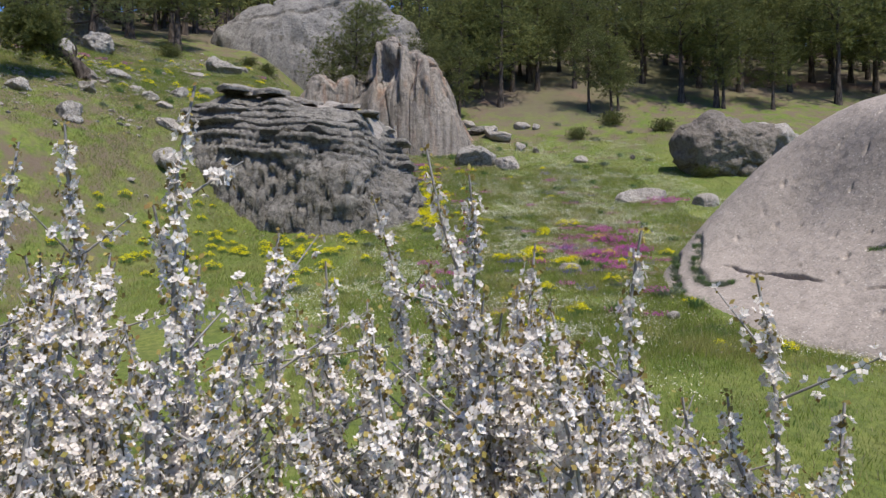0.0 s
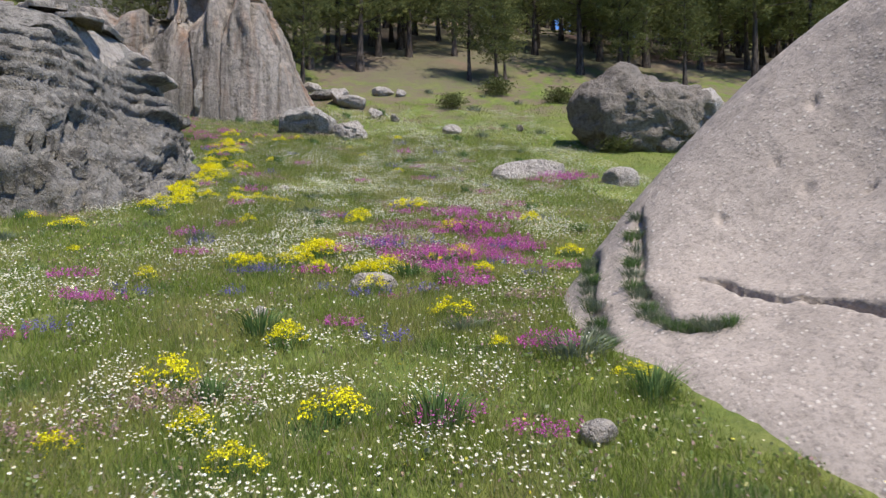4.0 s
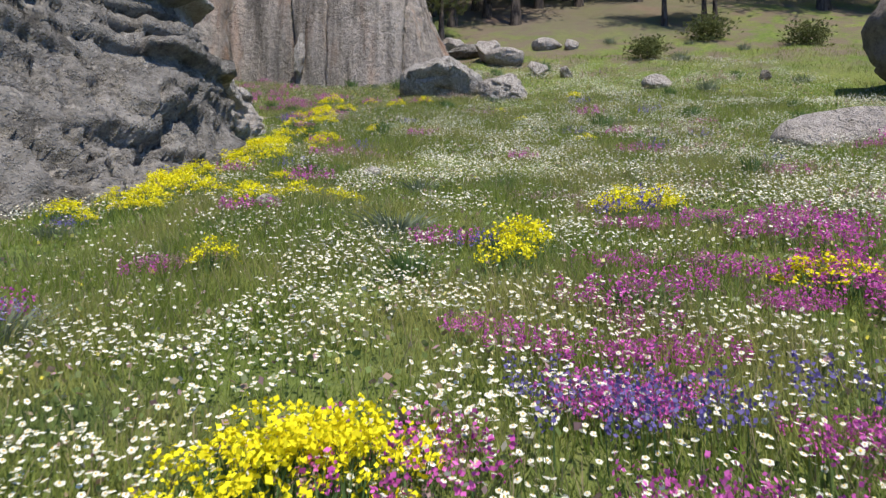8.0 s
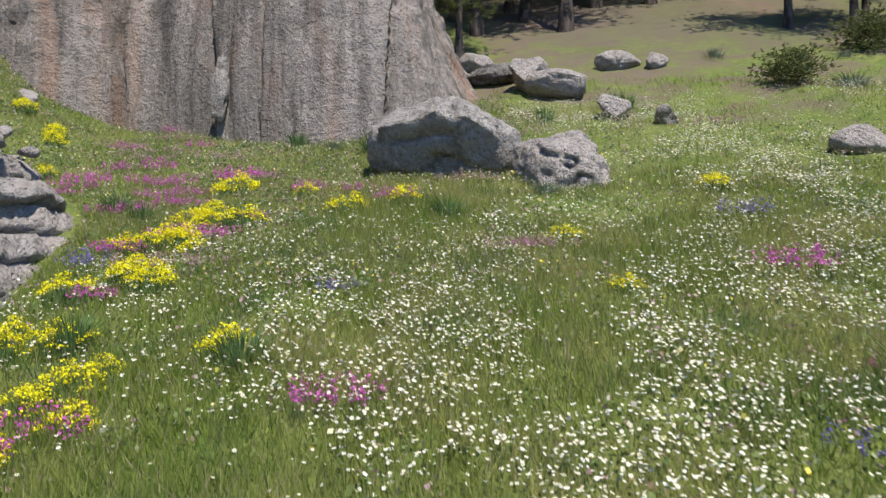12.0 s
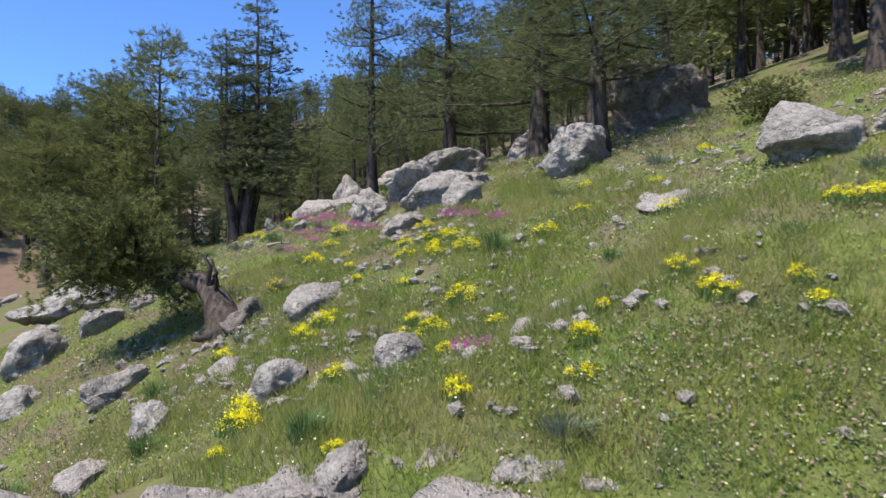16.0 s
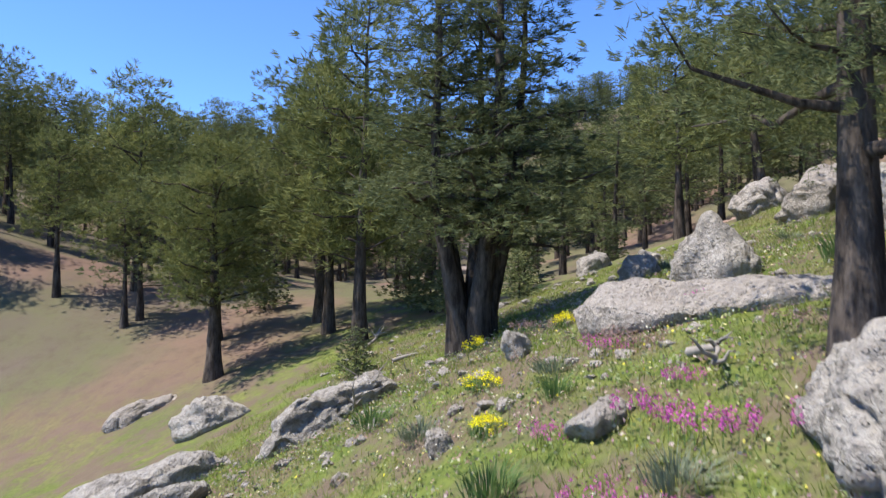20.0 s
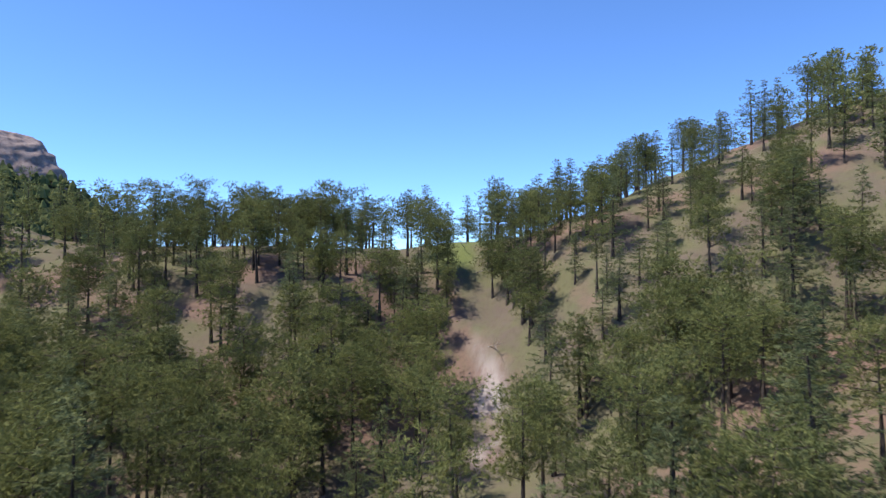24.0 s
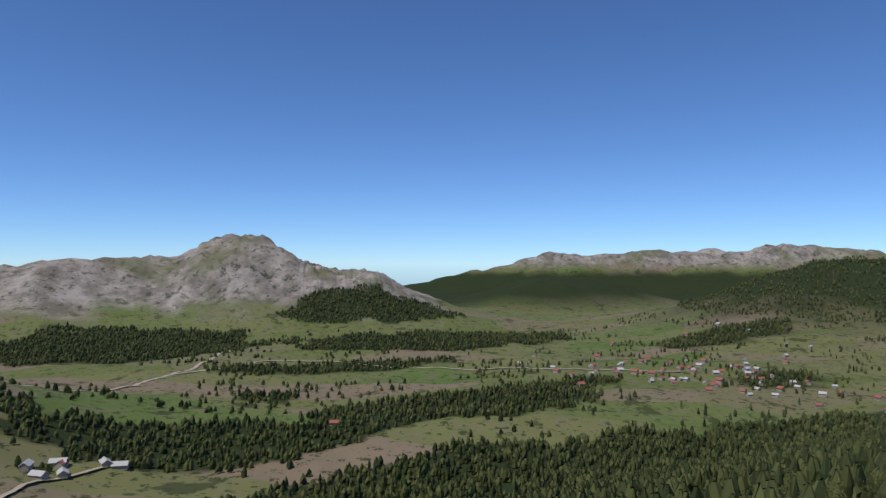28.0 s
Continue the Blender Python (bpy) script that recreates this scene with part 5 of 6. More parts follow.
def under_rock(x, y, share=0.97):
    out = np.zeros(len(x), bool)
    for i, (mid, th, rad) in enumerate((A_RING, F_RING, C_RING)):
        dx, dy = x - mid[0], y - mid[1]
        inside = np.hypot(dx, dy) < share * np.interp(np.arctan2(dy, dx) % (2 * math.pi), th, rad, period=2 * math.pi)
        if i == 0:
            # turf creeps over the buried end of the outcrop
            inside[inside] = a_top(x[inside], y[inside]) > ground_z(x[inside], y[inside]) + 0.2
        out |= inside
    return out


def flat_noise(x, y, size, seed, octaves=3):
    return lump(np.stack([x, y, 0 * x], 1), size, seed, octaves)


def blades(x, y, z, height, width, rng, lean=0.35):
    """Pointed blades, one slim triangle each."""
    n = len(x)
    foot = np.stack([x, y, z], 1)
    a = rng.uniform(0, 2 * math.pi, n)
    side = np.stack([np.cos(a), np.sin(a), 0 * a], 1) * (width * 0.5)[:, None]
    tip = foot + np.stack([lean * height * rng.normal(size=n), lean * height * rng.normal(size=n), height], 1)
    return np.stack([foot - side, foot + side, tip], 1).reshape(-1, 3), np.arange(3 * n).reshape(-1, 3)


def scatter(n, box, rng):
    x, y = rng.uniform(box[0], box[1], n), rng.uniform(box[2], box[3], n)
    keep = ~under_rock(x, y)
    return x[keep], y[keep]


rng = np.random.RandomState(21)
fields_ = []
for n, box, h, w in ((330000, (-3.5, 12, 15, 47), 0.17, 0.013), (230000, (0.0, 8.0, 16, 46), 0.21, 0.010), (70000, (-13, 22, 8, 15), 0.15, 0.016), (70000, (-16, -3, 20, 36), 0.15, 0.016), (34000, (-6, 26, 44, 55), 0.15, 0.02), (50000, (11, 26, 15, 46), 0.16, 0.018), (20000, (-12, 12, -6, 9), 0.2, 0.03)):
    x, y = scatter(n, box, rng)
    f = flat_noise(x, y, 1.6, 31)
    keep = f + 0.5 * rng.rand(len(x)) > -0.25
    x, y, f = x[keep], y[keep], f[keep]
    hh = h * (0.9 + 0.7 * f) * rng.uniform(0.5, 1.35, len(x))
    fields_.append(blades(x, y, ground_z(x, y) - 0.02, hh, w * rng.uniform(0.6, 1.3, len(x)), rng))
x, y = scatter(300000, (-46, -7, 28, 56), rng)
f = flat_noise(x, y, 2.6, 32)
keep = f + 0.45 * rng.rand(len(x)) > 0.0
x, y = x[keep], y[keep]
fields_.append(blades(x, y, ground_z(x, y) - 0.02, 0.13 * rng.uniform(0.5, 1.4, len(x)), 0.017 * rng.uniform(0.6, 1.3, len(x)), rng, 0.5))
x, y = scatter(130000, (-15, 3, 40, 53), rng)
fields_.append(blades(x, y, ground_z(x, y) - 0.02, 0.12 * rng.uniform(0.4, 1.6, len(x)), 0.014 * rng.uniform(0.6, 1.3, len(x)), rng, 0.45))
x, y = scatter(170000, (-25, -6, 35.5, 47), rng)
f = flat_noise(x, y, 1.1, 37)
keep = f + 0.5 * rng.rand(len(x)) > -0.02
x, y, f = x[keep], y[keep], f[keep]
fields_.append(blades(x, y, ground_z(x, y) - 0.02, 0.19 * (1 + f) * rng.uniform(0.5, 1.4, len(x)), 0.014 * rng.uniform(0.6, 1.3, len(x)), rng, 0.45))
grass = new("grass", fast_mesh("grass", *joined(fields_)))
grass.data.materials.append(GRASS)
tagged(grass, "fresh green alpine grass with dead straw in it", "grass", kind="stuff")

# white daisies by the ten thousand, thick in drifts
DRIFTS = [(4.0, 28.0, 2.4, 2.4), (4.0, 38.5, 2.4, 3.0), (2.3, 19.3, 2.6, 2.2), (9.3, 28.8, 1.2, 1.2), (-1.2, 23.7, 1.2, 1.2), (5.5, 34.0, 3.5, 2.0), (7.5, 41.0, 3.0, 2.5), (7.0, 31.5, 3.0, 1.5)]
x, y = scatter(360000, (-5, 15, 13, 53), rng)
dens = 0.20 + 0.20 * smooth((y - 30) / 6) * smooth((x - 1) / 3) + 0.55 * np.clip(flat_noise(x, y, 2.2, 33), -0.4, 1)
for cx, cy, rx, ry in DRIFTS:
    dens = dens + 0.8 * hump(x, y, cx, cy, rx, ry)
dens = dens * np.clip(0.6 + 3.0 * flat_noise(x, y, 0.7, 34, 2), 0.05, 1.6)
dens = dens * (1 - 0.85 * smooth((2.5 - x) / 2.5) * smooth((y - 42.5) / 2))
keep = rng.rand(len(x)) < dens
x, y = x[keep], y[keep]
# and thinner on the stony hillside
xs, ys = scatter(24000, (-40, -6, 34, 54), rng)
thin = rng.rand(len(xs)) < np.clip(flat_noise(xs, ys, 1.1, 35) - 0.12, 0, 1) * 1.6
x, y = np.concatenate([x, xs[thin]]), np.concatenate([y, ys[thin]])
n = len(x)
size = rng.uniform(0.010, 0.018, n)
top = np.stack([x, y, ground_z(x, y) + rng.uniform(0.08, 0.24, n)], 1)
nrm = rng.normal(size=(n, 3)) * 0.33 + (0.10, -0.15, 1.0)
nrm /= np.linalg.norm(nrm, axis=1)[:, None]
e1 = np.cross(nrm, rng.normal(size=(n, 3)))
e1 /= np.linalg.norm(e1, axis=1)[:, None]
e2 = np.cross(nrm, e1)
th = np.linspace(0, 2 * math.pi, 5, endpoint=False)
disc = top[:, None] + size[:, None, None] * (e1[:, None] * np.cos(th)[None, :, None] + e2[:, None] * np.sin(th)[None, :, None])
cen = (top + 0.004 * nrm)[:, None] + 0.30 * size[:, None, None] * (e1[:, None] * np.cos(th)[None, :, None] + e2[:, None] * np.sin(th)[None, :, None])
me = fast_mesh("daisies", np.concatenate([disc.reshape(-1, 3), cen.reshape(-1, 3)]), np.arange(10 * n).reshape(-1, 5))
me.materials.append(WHITE)
me.materials.append(CENTRE)
me.polygons.foreach_set("material_index", np.repeat(np.array([0, 1], np.int32), n))
tagged(new("daisies", me), "countless small white daisies with yellow centres", "flowers", kind="stuff")


def florets(centres, size, rng, up=0.5):
    """Small tilted four-cornered petals at the centres."""
    n = len(centres)
    nrm = rng.normal(size=(n, 3)) * (1, 1, 0.7) + (0, 0, up)
    nrm /= np.linalg.norm(nrm, axis=1)[:, None]
    a = np.cross(nrm, rng.normal(size=(n, 3)))
    a /= np.linalg.norm(a, axis=1)[:, None]
    b = np.cross(nrm, a)
    s = size * rng.uniform(0.6, 1.25, (n, 1))
    return np.stack([centres - a * s, centres - b * s * 0.8, centres + a * s, centres + b * s * 0.8], 1).reshape(-1, 3), np.arange(4 * n).reshape(-1, 4)


def mass(name, arrays, material, root):
    ob = part(name, fast_mesh(name, *arrays), material, root)
    return tagged(ob, kind="stuff")


def yellow_clump(seed):
    """A cushion of yellow flower heads, about 0.5 m wide, over green stems."""
    r = np.random.RandomState(seed)
    heads = []
    for _ in range(44):
        a, q = r.uniform(0, 6.28), math.sqrt(r.rand()) * 0.27
        h = 0.27 * (1 - (q / 0.32) ** 2) + r.uniform(-0.05, 0.05)
        heads.append((q * math.cos(a) * (1 + 0.3 * math.sin(seed)), q * math.sin(a), max(0.06, h)))
    heads = np.array(heads)
    pts = (heads[:, None] + r.normal(size=(44, 14, 3)) * (0.030, 0.030, 0.016)).reshape(-1, 3)
    root = new("yellow_flower_clump")
    mass("flower_head", florets(pts, 0.013, r, 0.9), YELLOW, root)
    n = 150
    a, q = r.uniform(0, 6.28, n), np.sqrt(r.rand(n)) * 0.24
    mass("foliage", blades(q * np.cos(a), q * np.sin(a), np.full(n, -0.03), 0.24 * r.uniform(0.5, 1.1, n), np.full(n, 0.016), r, 0.25), TUFT, root)
    return tagged(root, "rounded clump of bright yellow flowers in the grass", "flowers", "yellow flower clumps")


def spike_patch(name, seed, petals, n, radius, tall, label, group, category="flowers"):
    """Upright flower spikes standing together."""
    r = np.random.RandomState(seed)
    a, q = r.uniform(0, 6.28, n), np.sqrt(r.rand(n)) * radius
    x, y, h = q * np.cos(a), q * np.sin(a), tall * r.uniform(0.55, 1.15, n)
    u = r.uniform(0.45, 1.02, (n, 14))
    pts = np.stack([x[:, None] + 0.012 * r.normal(size=u.shape), y[:, None] + 0.012 * r.normal(size=u.shape), h[:, None] * u], -1).reshape(-1, 3)
    root = new(name)
    mass("flower_head", florets(pts, 0.0105, r, 0.4), petals, root)
    mass("foliage", blades(x, y, np.full(n, -0.03), h, np.full(n, 0.008), r, 0.06), TUFT, root)
    return tagged(root, label, category, group)


def tussock(name, seed, material, n, tall, spread, label, group):
    r = np.random.RandomState(seed)
    a, q = r.uniform(0, 6.28, n), np.sqrt(r.rand(n)) * spread * 0.4
    foot = np.stack([q * np.cos(a), q * np.sin(a), np.full(n, -0.04)], 1)
    h = tall * r.uniform(0.55, 1.1, n)
    out = np.stack([np.cos(a), np.sin(a)], 1) * (spread * r.uniform(0.1, 0.9, n) * q / (spread * 0.4))[:, None]
    mid = foot + np.column_stack([out * 0.35, 0.65 * h])
    tip = foot + np.column_stack([out * 1.1, h])
    sd = np.stack([-np.sin(a + 0.6), np.cos(a + 0.6), 0 * a], 1) * 0.007
    co = np.stack([foot - sd, mid - sd, tip, mid + sd], 1).reshape(-1, 3)
    ob = new(name, fast_mesh(name, co, np.arange(4 * n).reshape(-1, 4)))
    ob.data.materials.append(material)
    return tagged(ob, label, "plant", group)


def settle(models, places, rng, small, large, lift=0.0):
    used = set()
    hid = under_rock(np.array([p[0] for p in places]), np.array([p[1] for p in places]), 0.99)
    for i, (x, y) in enumerate(p for p, h in zip(places, hid) if not h):
        q = i % len(models)
        z = float(ground_z(x, y)) + lift
        m = pose(x, y, z, 0, 0, rng.uniform(0, 360))
        ob = models[q] if q not in used else copy_thing(models[q], m)
        used.add(q)
        ob.matrix_world = m
        s = rng.uniform(small, large)
        ob.scale = (s * rng.uniform(0.85, 1.25), s, s * rng.uniform(0.75, 1.1))


YELLOW_MEADOW = [(5.4, 32.1), (1.4, 19.4), (2.1, 18.0), (2.0, 20.8), (3.0, 19.0), (2.5, 19.7), (5.9, 21.6), (6.7, 17.0), (8.1, 16.6), (5.5, 22.9), (4.4, 24.2), (3.5, 26.5), (2.8, 26.2), (-2.4, 29.8), (2.3, 32.5), (0.6, 25.2),
                 (-1.4, 27.5), (3.2, 21.8), (3.8, 19.9), (7.2, 20.4), (8.4, 26.2), (6.4, 25.2), (8.5, 29.5), (-0.2, 37.1), (2.0, 33.0), (5.6, 32.9), (4.3, 30.1), (4.2, 29.6), (6.5, 29.2), (1.6, 30.0), (5.6, 31.9), (5.95, 31.7), (6.0, 32.2), (5.5, 31.6), (1.1, 32.5), (1.5, 32.9), (0.9, 32.9), (1.1, 40.7), (4.2, 43.8), (4.7, 42.1), (5.9, 38.5), (6.4, 45.5)]
YELLOW_SLOPE = [(-19.5, 42.2), (-21.0, 42.6), (-24.0, 39.6), (-22.8, 39.2), (-25.4, 39.8), (-18.2, 41.4), (-16.6, 42.4), (-15.6, 41.8), (-8.1, 49.6), (-6.8, 48.9), (-1.6, 46.3), (-1.2, 44.9), (-3.5, 44.4), (1.0, 45.1), (1.8, 45.3), (-10.3, 49.1), (-7.8, 49.2), (-6.4, 48.4), (-11.0, 48.3), (-12.0, 41.7), (-12.3, 43.4), (-12.1, 45.1), (-11.9, 46.1), (-11.7, 43.2), (-17.6, 40.0), (-20.9, 40.2),
                (-13.2, 37.7), (-12.8, 47.9), (-18.8, 42.9), (-22.4, 42.2), (-17.2, 39.8), (-14.3, 38.8), (-13.0, 38.7), (-21.5, 41.6), (-34.0, 39.2), (-22.0, 40.1), (-19.7, 40.4), (-20.3, 42.3), (-36.6, 35.0), (-21.5, 38.4), (-32.1, 36.3), (-30.0, 36.9), (-35.0, 37.2)]
rng = np.random.RandomState(22)
places = YELLOW_MEADOW + YELLOW_SLOPE
places += [(2.99, 25.97), (3.09, 26.49), (3.27, 26.66), (3.46, 25.63), (3.64, 26.66), (4.44, 25.46), (4.62, 25.84), (4.31, 25.39), (2.01, 25.94), (2.38, 25.94), (2.2, 25.8), (6.95, 28.6), (5.59, 26.01), (3.2, 26.1), (3.4, 26.4), (4.8, 25.5), (4.1, 25.7), (6.2, 26.3)]
# the yellow belt along the outcrop's foot, and the yellow field below it
for i in range(84):
    f = rng.rand()
    places.append((-1.15 - 0.6 * max(0, f - 0.5) + abs(rng.normal()) * 0.75 - 0.2, 32.2 + 14 * f + rng.normal() * 0.4))
field = spaced(rng, 78, (-14.5, -3.0, 22.5, 31.5), lambda x, y: rng.rand() < 0.15 + 0.85 * math.exp(-((x + 8.5) / 4) ** 2 - ((y - 27.5) / 3.5) ** 2), 0.45)
field += spaced(rng, 30, (-22, -9.5, 36, 51), lambda x, y: True, 0.8) + spaced(rng, 14, (-11, -5.0, 44, 50), lambda x, y: True, 0.6) 
places += [p for p, hid in zip(field, under_rock(np.array([p[0] for p in field]), np.array([p[1] for p in field]), 1.03)) if not hid]
settle([yellow_clump(500 + i) for i in range(5)], places, rng, 0.65, 1.25)
# a few root in the cracks on the outcrop's top
top_clump = yellow_clump(507)
for i in range(26):
    x, y = rng.uniform(-9.8, -4.4), rng.uniform(37.0, 44.2)
    m = pose(x, y, float(a_top(x, y)) + 0.16, 0, 0, rng.uniform(0, 360))
    ob = top_clump if i == 0 else copy_thing(top_clump, m)
    ob.matrix_world = m
    ob.scale = (rng.uniform(0.65, 1.15),) * 3

MAGENTA_AT = [(-27.5, 38.5), (-27.0, 39.2), (-28.1, 39.4), (-26.4, 40.1), (-28.8, 38.8), (-26.0, 39.0), (-27.8, 40.2), (-25.2, 40.6), (-24.2, 41.2), (-22.6, 42.9), (-21.8, 43.4), (-25.4, 38.4), (5.3, 29.0), (5.9, 29.5), (5.0, 29.6), (6.4, 30.3), (5.6, 30.6), (6.9, 29.9), (4.9, 28.7), (6.0, 28.7), (7.0, 31.2), (6.8, 28.2), (4.6, 27.2), (5.7, 26.5), (6.2, 25.0), (7.5, 28.8), (5.8, 19.2), (4.9, 19.6), (0.4, 23.8), (5.3, 25.4), (5.9, 24.1), (3.9, 22.3), (6.5, 21.4), (-0.1, 24.0), (12.0, 36.7), (7.8, 29.5), (5.2, 27.8), (4.7, 27.9), (4.0, 28.2), (5.3, 30.8), (1.2, 32.0), (-0.5, 45.0), (-6.9, 52.0), (-3.9, 50.0), (-5.5, 51.6),
              (-1.4, 43.9), (-0.7, 44.1), (-2.2, 45.7), (-4.3, 45.4), (-5.2, 49.2), (0.9, 46.1), (-4.4, 47.6), (-2.9, 46.8), (-23.0, 43.3), (-20.4, 43.9), (-31.6, 38.2), (-29.0, 37.8), (-13.6, 42.2), (-29.4, 39.2), (-32.5, 39.6), (-11.0, 48.6), (-11.6, 49.6), (-13.4, 49.8), (-9.9, 49.3)]
more = [(6.3 + 1.1 * rng.normal(), 27.0 + 1.3 * rng.normal()) for _ in range(44)]
more += [(-2.6 + 1.5 * rng.normal(), 46.0 + 1.5 * rng.normal()) for _ in range(26)]
more += [(11.6 + 0.9 * rng.normal(), 36.4 + 0.35 * rng.normal()) for _ in range(8)] + spaced(rng, 26, (-1, 9, 18, 46), lambda x, y: True, 1.2)
mag = [spike_patch("magenta_flower_patch", 520 + i, MAGENTA, 46, 0.34, 0.22, "patch of magenta flower spikes in the meadow", "magenta flower patches") for i in range(4)]
settle(mag, MAGENTA_AT + more, rng, 0.75, 1.3)
vio = [spike_patch("violet_flower_patch", 530 + i, VIOLET, 26, 0.30, 0.25, "loose patch of blue-violet flower spikes", "violet flower patches") for i in range(2)]
settle(vio, [(4.57, 26.98), (4.75, 27.1), (4.99, 27.09), (2.17, 25.36), (2.6, 25.5), (2.4, 25.4), (4.3, 23.8), (5.2, 23.9), (2.2, 24.0), (3.6, 24.2), (1.0, 27.6), (-0.8, 31.6), (6.8, 25.6), (7.2, 26.8)] + spaced(rng, 22, (-2, 9, 19, 44), lambda x, y: True, 1.2), rng, 0.8, 1.3)
dus = [spike_patch("dusty_pink_grass_patch", 540 + i, DUSTY, 60, 0.55, 0.17, "patch of dusty pink flowering grass", "dusty pink grass patches", "grass") for i in range(3)]
settle(dus, [(4.8, 33.0), (5.5, 29.8), (6.9, 23.5), (6.0, 22.6), (7.4, 22.0), (7.9, 27.2), (5.0, 25.9), (-2.6, 47.5), (-4.4, 49.0), (-1.0, 47.2)] + spaced(rng, 40, (-6, 14, 18, 52), lambda x, y: True, 1.4) + spaced(rng, 16, (-38, -10, 34, 50), lambda x, y: True, 1.4), rng, 0.8, 1.5)
tus = [tussock("grass_tussock", 550 + i, TUFT, 150, 0.42, 0.42, "tall dark green tussock of grass", "grass tussocks") for i in range(3)]
settle(tus, [(5.6, 24.3), (3.4, 29.5), (-1.6, 34.4), (-2.2, 44.9), (12.9, 18.1), (13.3, 17.9)] + spaced(rng, 44, (-4, 13, 15, 52), lambda x, y: True, 1.5) + spaced(rng, 20, (-40, -10, 33, 52), lambda x, y: True, 1.6), rng, 0.7, 1.25)
# small ones rooted in the boulder's seam
for i in range(12):
    f = i / 11
    m = pose(11.32 + 0.60 * f, 18.4 - 1.25 * f, 0.47 + 0.06 * f, 0, -35, 50 * i)
    ob = copy_thing(tus[i % 3], m)
    ob.matrix_world = m
    ob.scale = (0.36, 0.36, 0.34)
sag = [tussock("grey_shrublet", 560 + i, SAGE, 190, 0.30, 0.50, "low rounded grey-green shrublet in the grass", "grey shrublets") for i in range(2)]
settle(sag, [(0.9, 28.2), (-0.8, 31.4), (6.75, 21.2), (3.0, 33.8)] + spaced(rng, 34, (-8, 16, 16, 58), lambda x, y: True, 1.8) + spaced(rng, 26, (-40, -10, 33, 54), lambda x, y: True, 1.6), rng, 0.7, 1.4)
# shrublets and grass that fill the seams at the boulder's lower end
for i, f in enumerate(np.linspace(0, 4.99, 40)):
    (xa, ya), (xb, yb) = SEAMS[int(f)]
    x, y = xa + (xb - xa) * (f % 1) + rng.normal() * 0.05, ya + (yb - ya) * (f % 1) + rng.normal() * 0.05
    m = pose(x, y, on_whaleback(x, y) - 0.03, 0, 0, 50 * i)
    ob = copy_thing((sag if i % 3 else tus)[i % 2], m)
    ob.matrix_world = m
    ob.scale = (0.62, 0.62, 0.75 if i % 3 else 0.55)
jun = tree("juniper_bush", conifer(571, 0.9, 0.8, 0.02, "pine", 30, 30, 0.14, 0.035, 6, trunk_r=0.03), PINE_LEAF, "low dark juniper bush on the slope", "bush", "juniper bushes")
for i, (x, y, s) in enumerate([(-14.0, 54.0, 0.8), (-15.2, 53.2, 0.7), (10.3, 53.5, 0.9), (13.8, 57.0, 1.1), (17.5, 55.2, 1.0), (-20.5, 51.0, 1.0), (16.3, 43.0, 0.8)]):
    plant(jun, x, y, s, 70 * i, i == 0)

# low herbs and tiny flowers between the grass
def herb_colour(k):
    isl = k.geo.outputs["Random Per Island"]
    return k.ramp(isl, (0.0, (0.13, 0.19, 0.06)), (0.35, (0.20, 0.26, 0.09)), (0.6, (0.32, 0.35, 0.21)), (0.74, (0.34, 0.24, 0.17)), (0.86, (0.42, 0.26, 0.30)), (0.93, (0.66, 0.64, 0.52)), (1.0, (0.70, 0.62, 0.06)))


HERB = leafy("low_herbs", herb_colour, 0.3)
xs, ys = [], []
for n, box in ((42000, (-42, -8, 30, 55)), (16000, (-12, 4, 42, 54)), (20000, (-3, 14, 16, 50))):
    x, y = scatter(n, box, rng)
    keep = flat_noise(x, y, 1.3, 36) + 0.5 * rng.rand(len(x)) > 0.1
    xs.append(x[keep])
    ys.append(y[keep])
x, y = np.concatenate(xs), np.concatenate(ys)
spread = rng.normal(size=(len(x), 4, 2)) * 0.05
px_, py_ = (x[:, None] + spread[..., 0]).ravel(), (y[:, None] + spread[..., 1]).ravel()
pts = np.stack([px_, py_, ground_z(px_, py_) + rng.uniform(0.02, 0.13, len(px_))], 1)
herbs = new("low_herbs", fast_mesh("low_herbs", *florets(pts, 0.024, rng, 0.7)))
herbs.data.materials.append(HERB)
tagged(herbs, "low mixed herbs and tiny flowers between the grass", "plants", kind="stuff")

# ---- the blossoming tree in front of the meadow ----
PETAL = leafy("blossom_petals", lambda k: k.mix(k.geo.outputs["Random Per Island"], (0.70, 0.635, 0.60), (0.88, 0.845, 0.82)), 0.4)
BUD = leafy("brown_buds_and_young_leaves", lambda k: k.mix(k.geo.outputs["Random Per Island"], (0.20, 0.13, 0.05), (0.36, 0.31, 0.10)), 0.2)
m, *_ = mat("grey_twig_bark", 0.85, 0.2)
k = Net(m)
k.colour(k.mix(k.noise(40.0, 5, 0.7), (0.13, 0.118, 0.11), (0.37, 0.35, 0.335)))
TWIG = m
rng = np.random.RandomState(33)
TOPS = [(-0.74, 2.0, 0.54), (-1.23, 2.2, 0.47), (-1.50, 2.4, 0.45), (-0.07, 2.2, 0.39), (0.07, 2.3, 0.32), (-0.26, 2.4, 0.25), (-0.54, 2.2, 0.12), (0.29, 2.3, 0.09), (0.56, 2.0, 0.13), (0.89, 2.0, -0.02), (1.08, 1.9, -0.36), (-1.05, 2.0, 0.05), (-1.75, 2.5, 0.2), (0.22, 2.2, -0.05), (0.74, 2.2, -0.4), (-0.9, 2.1, 0.2)]
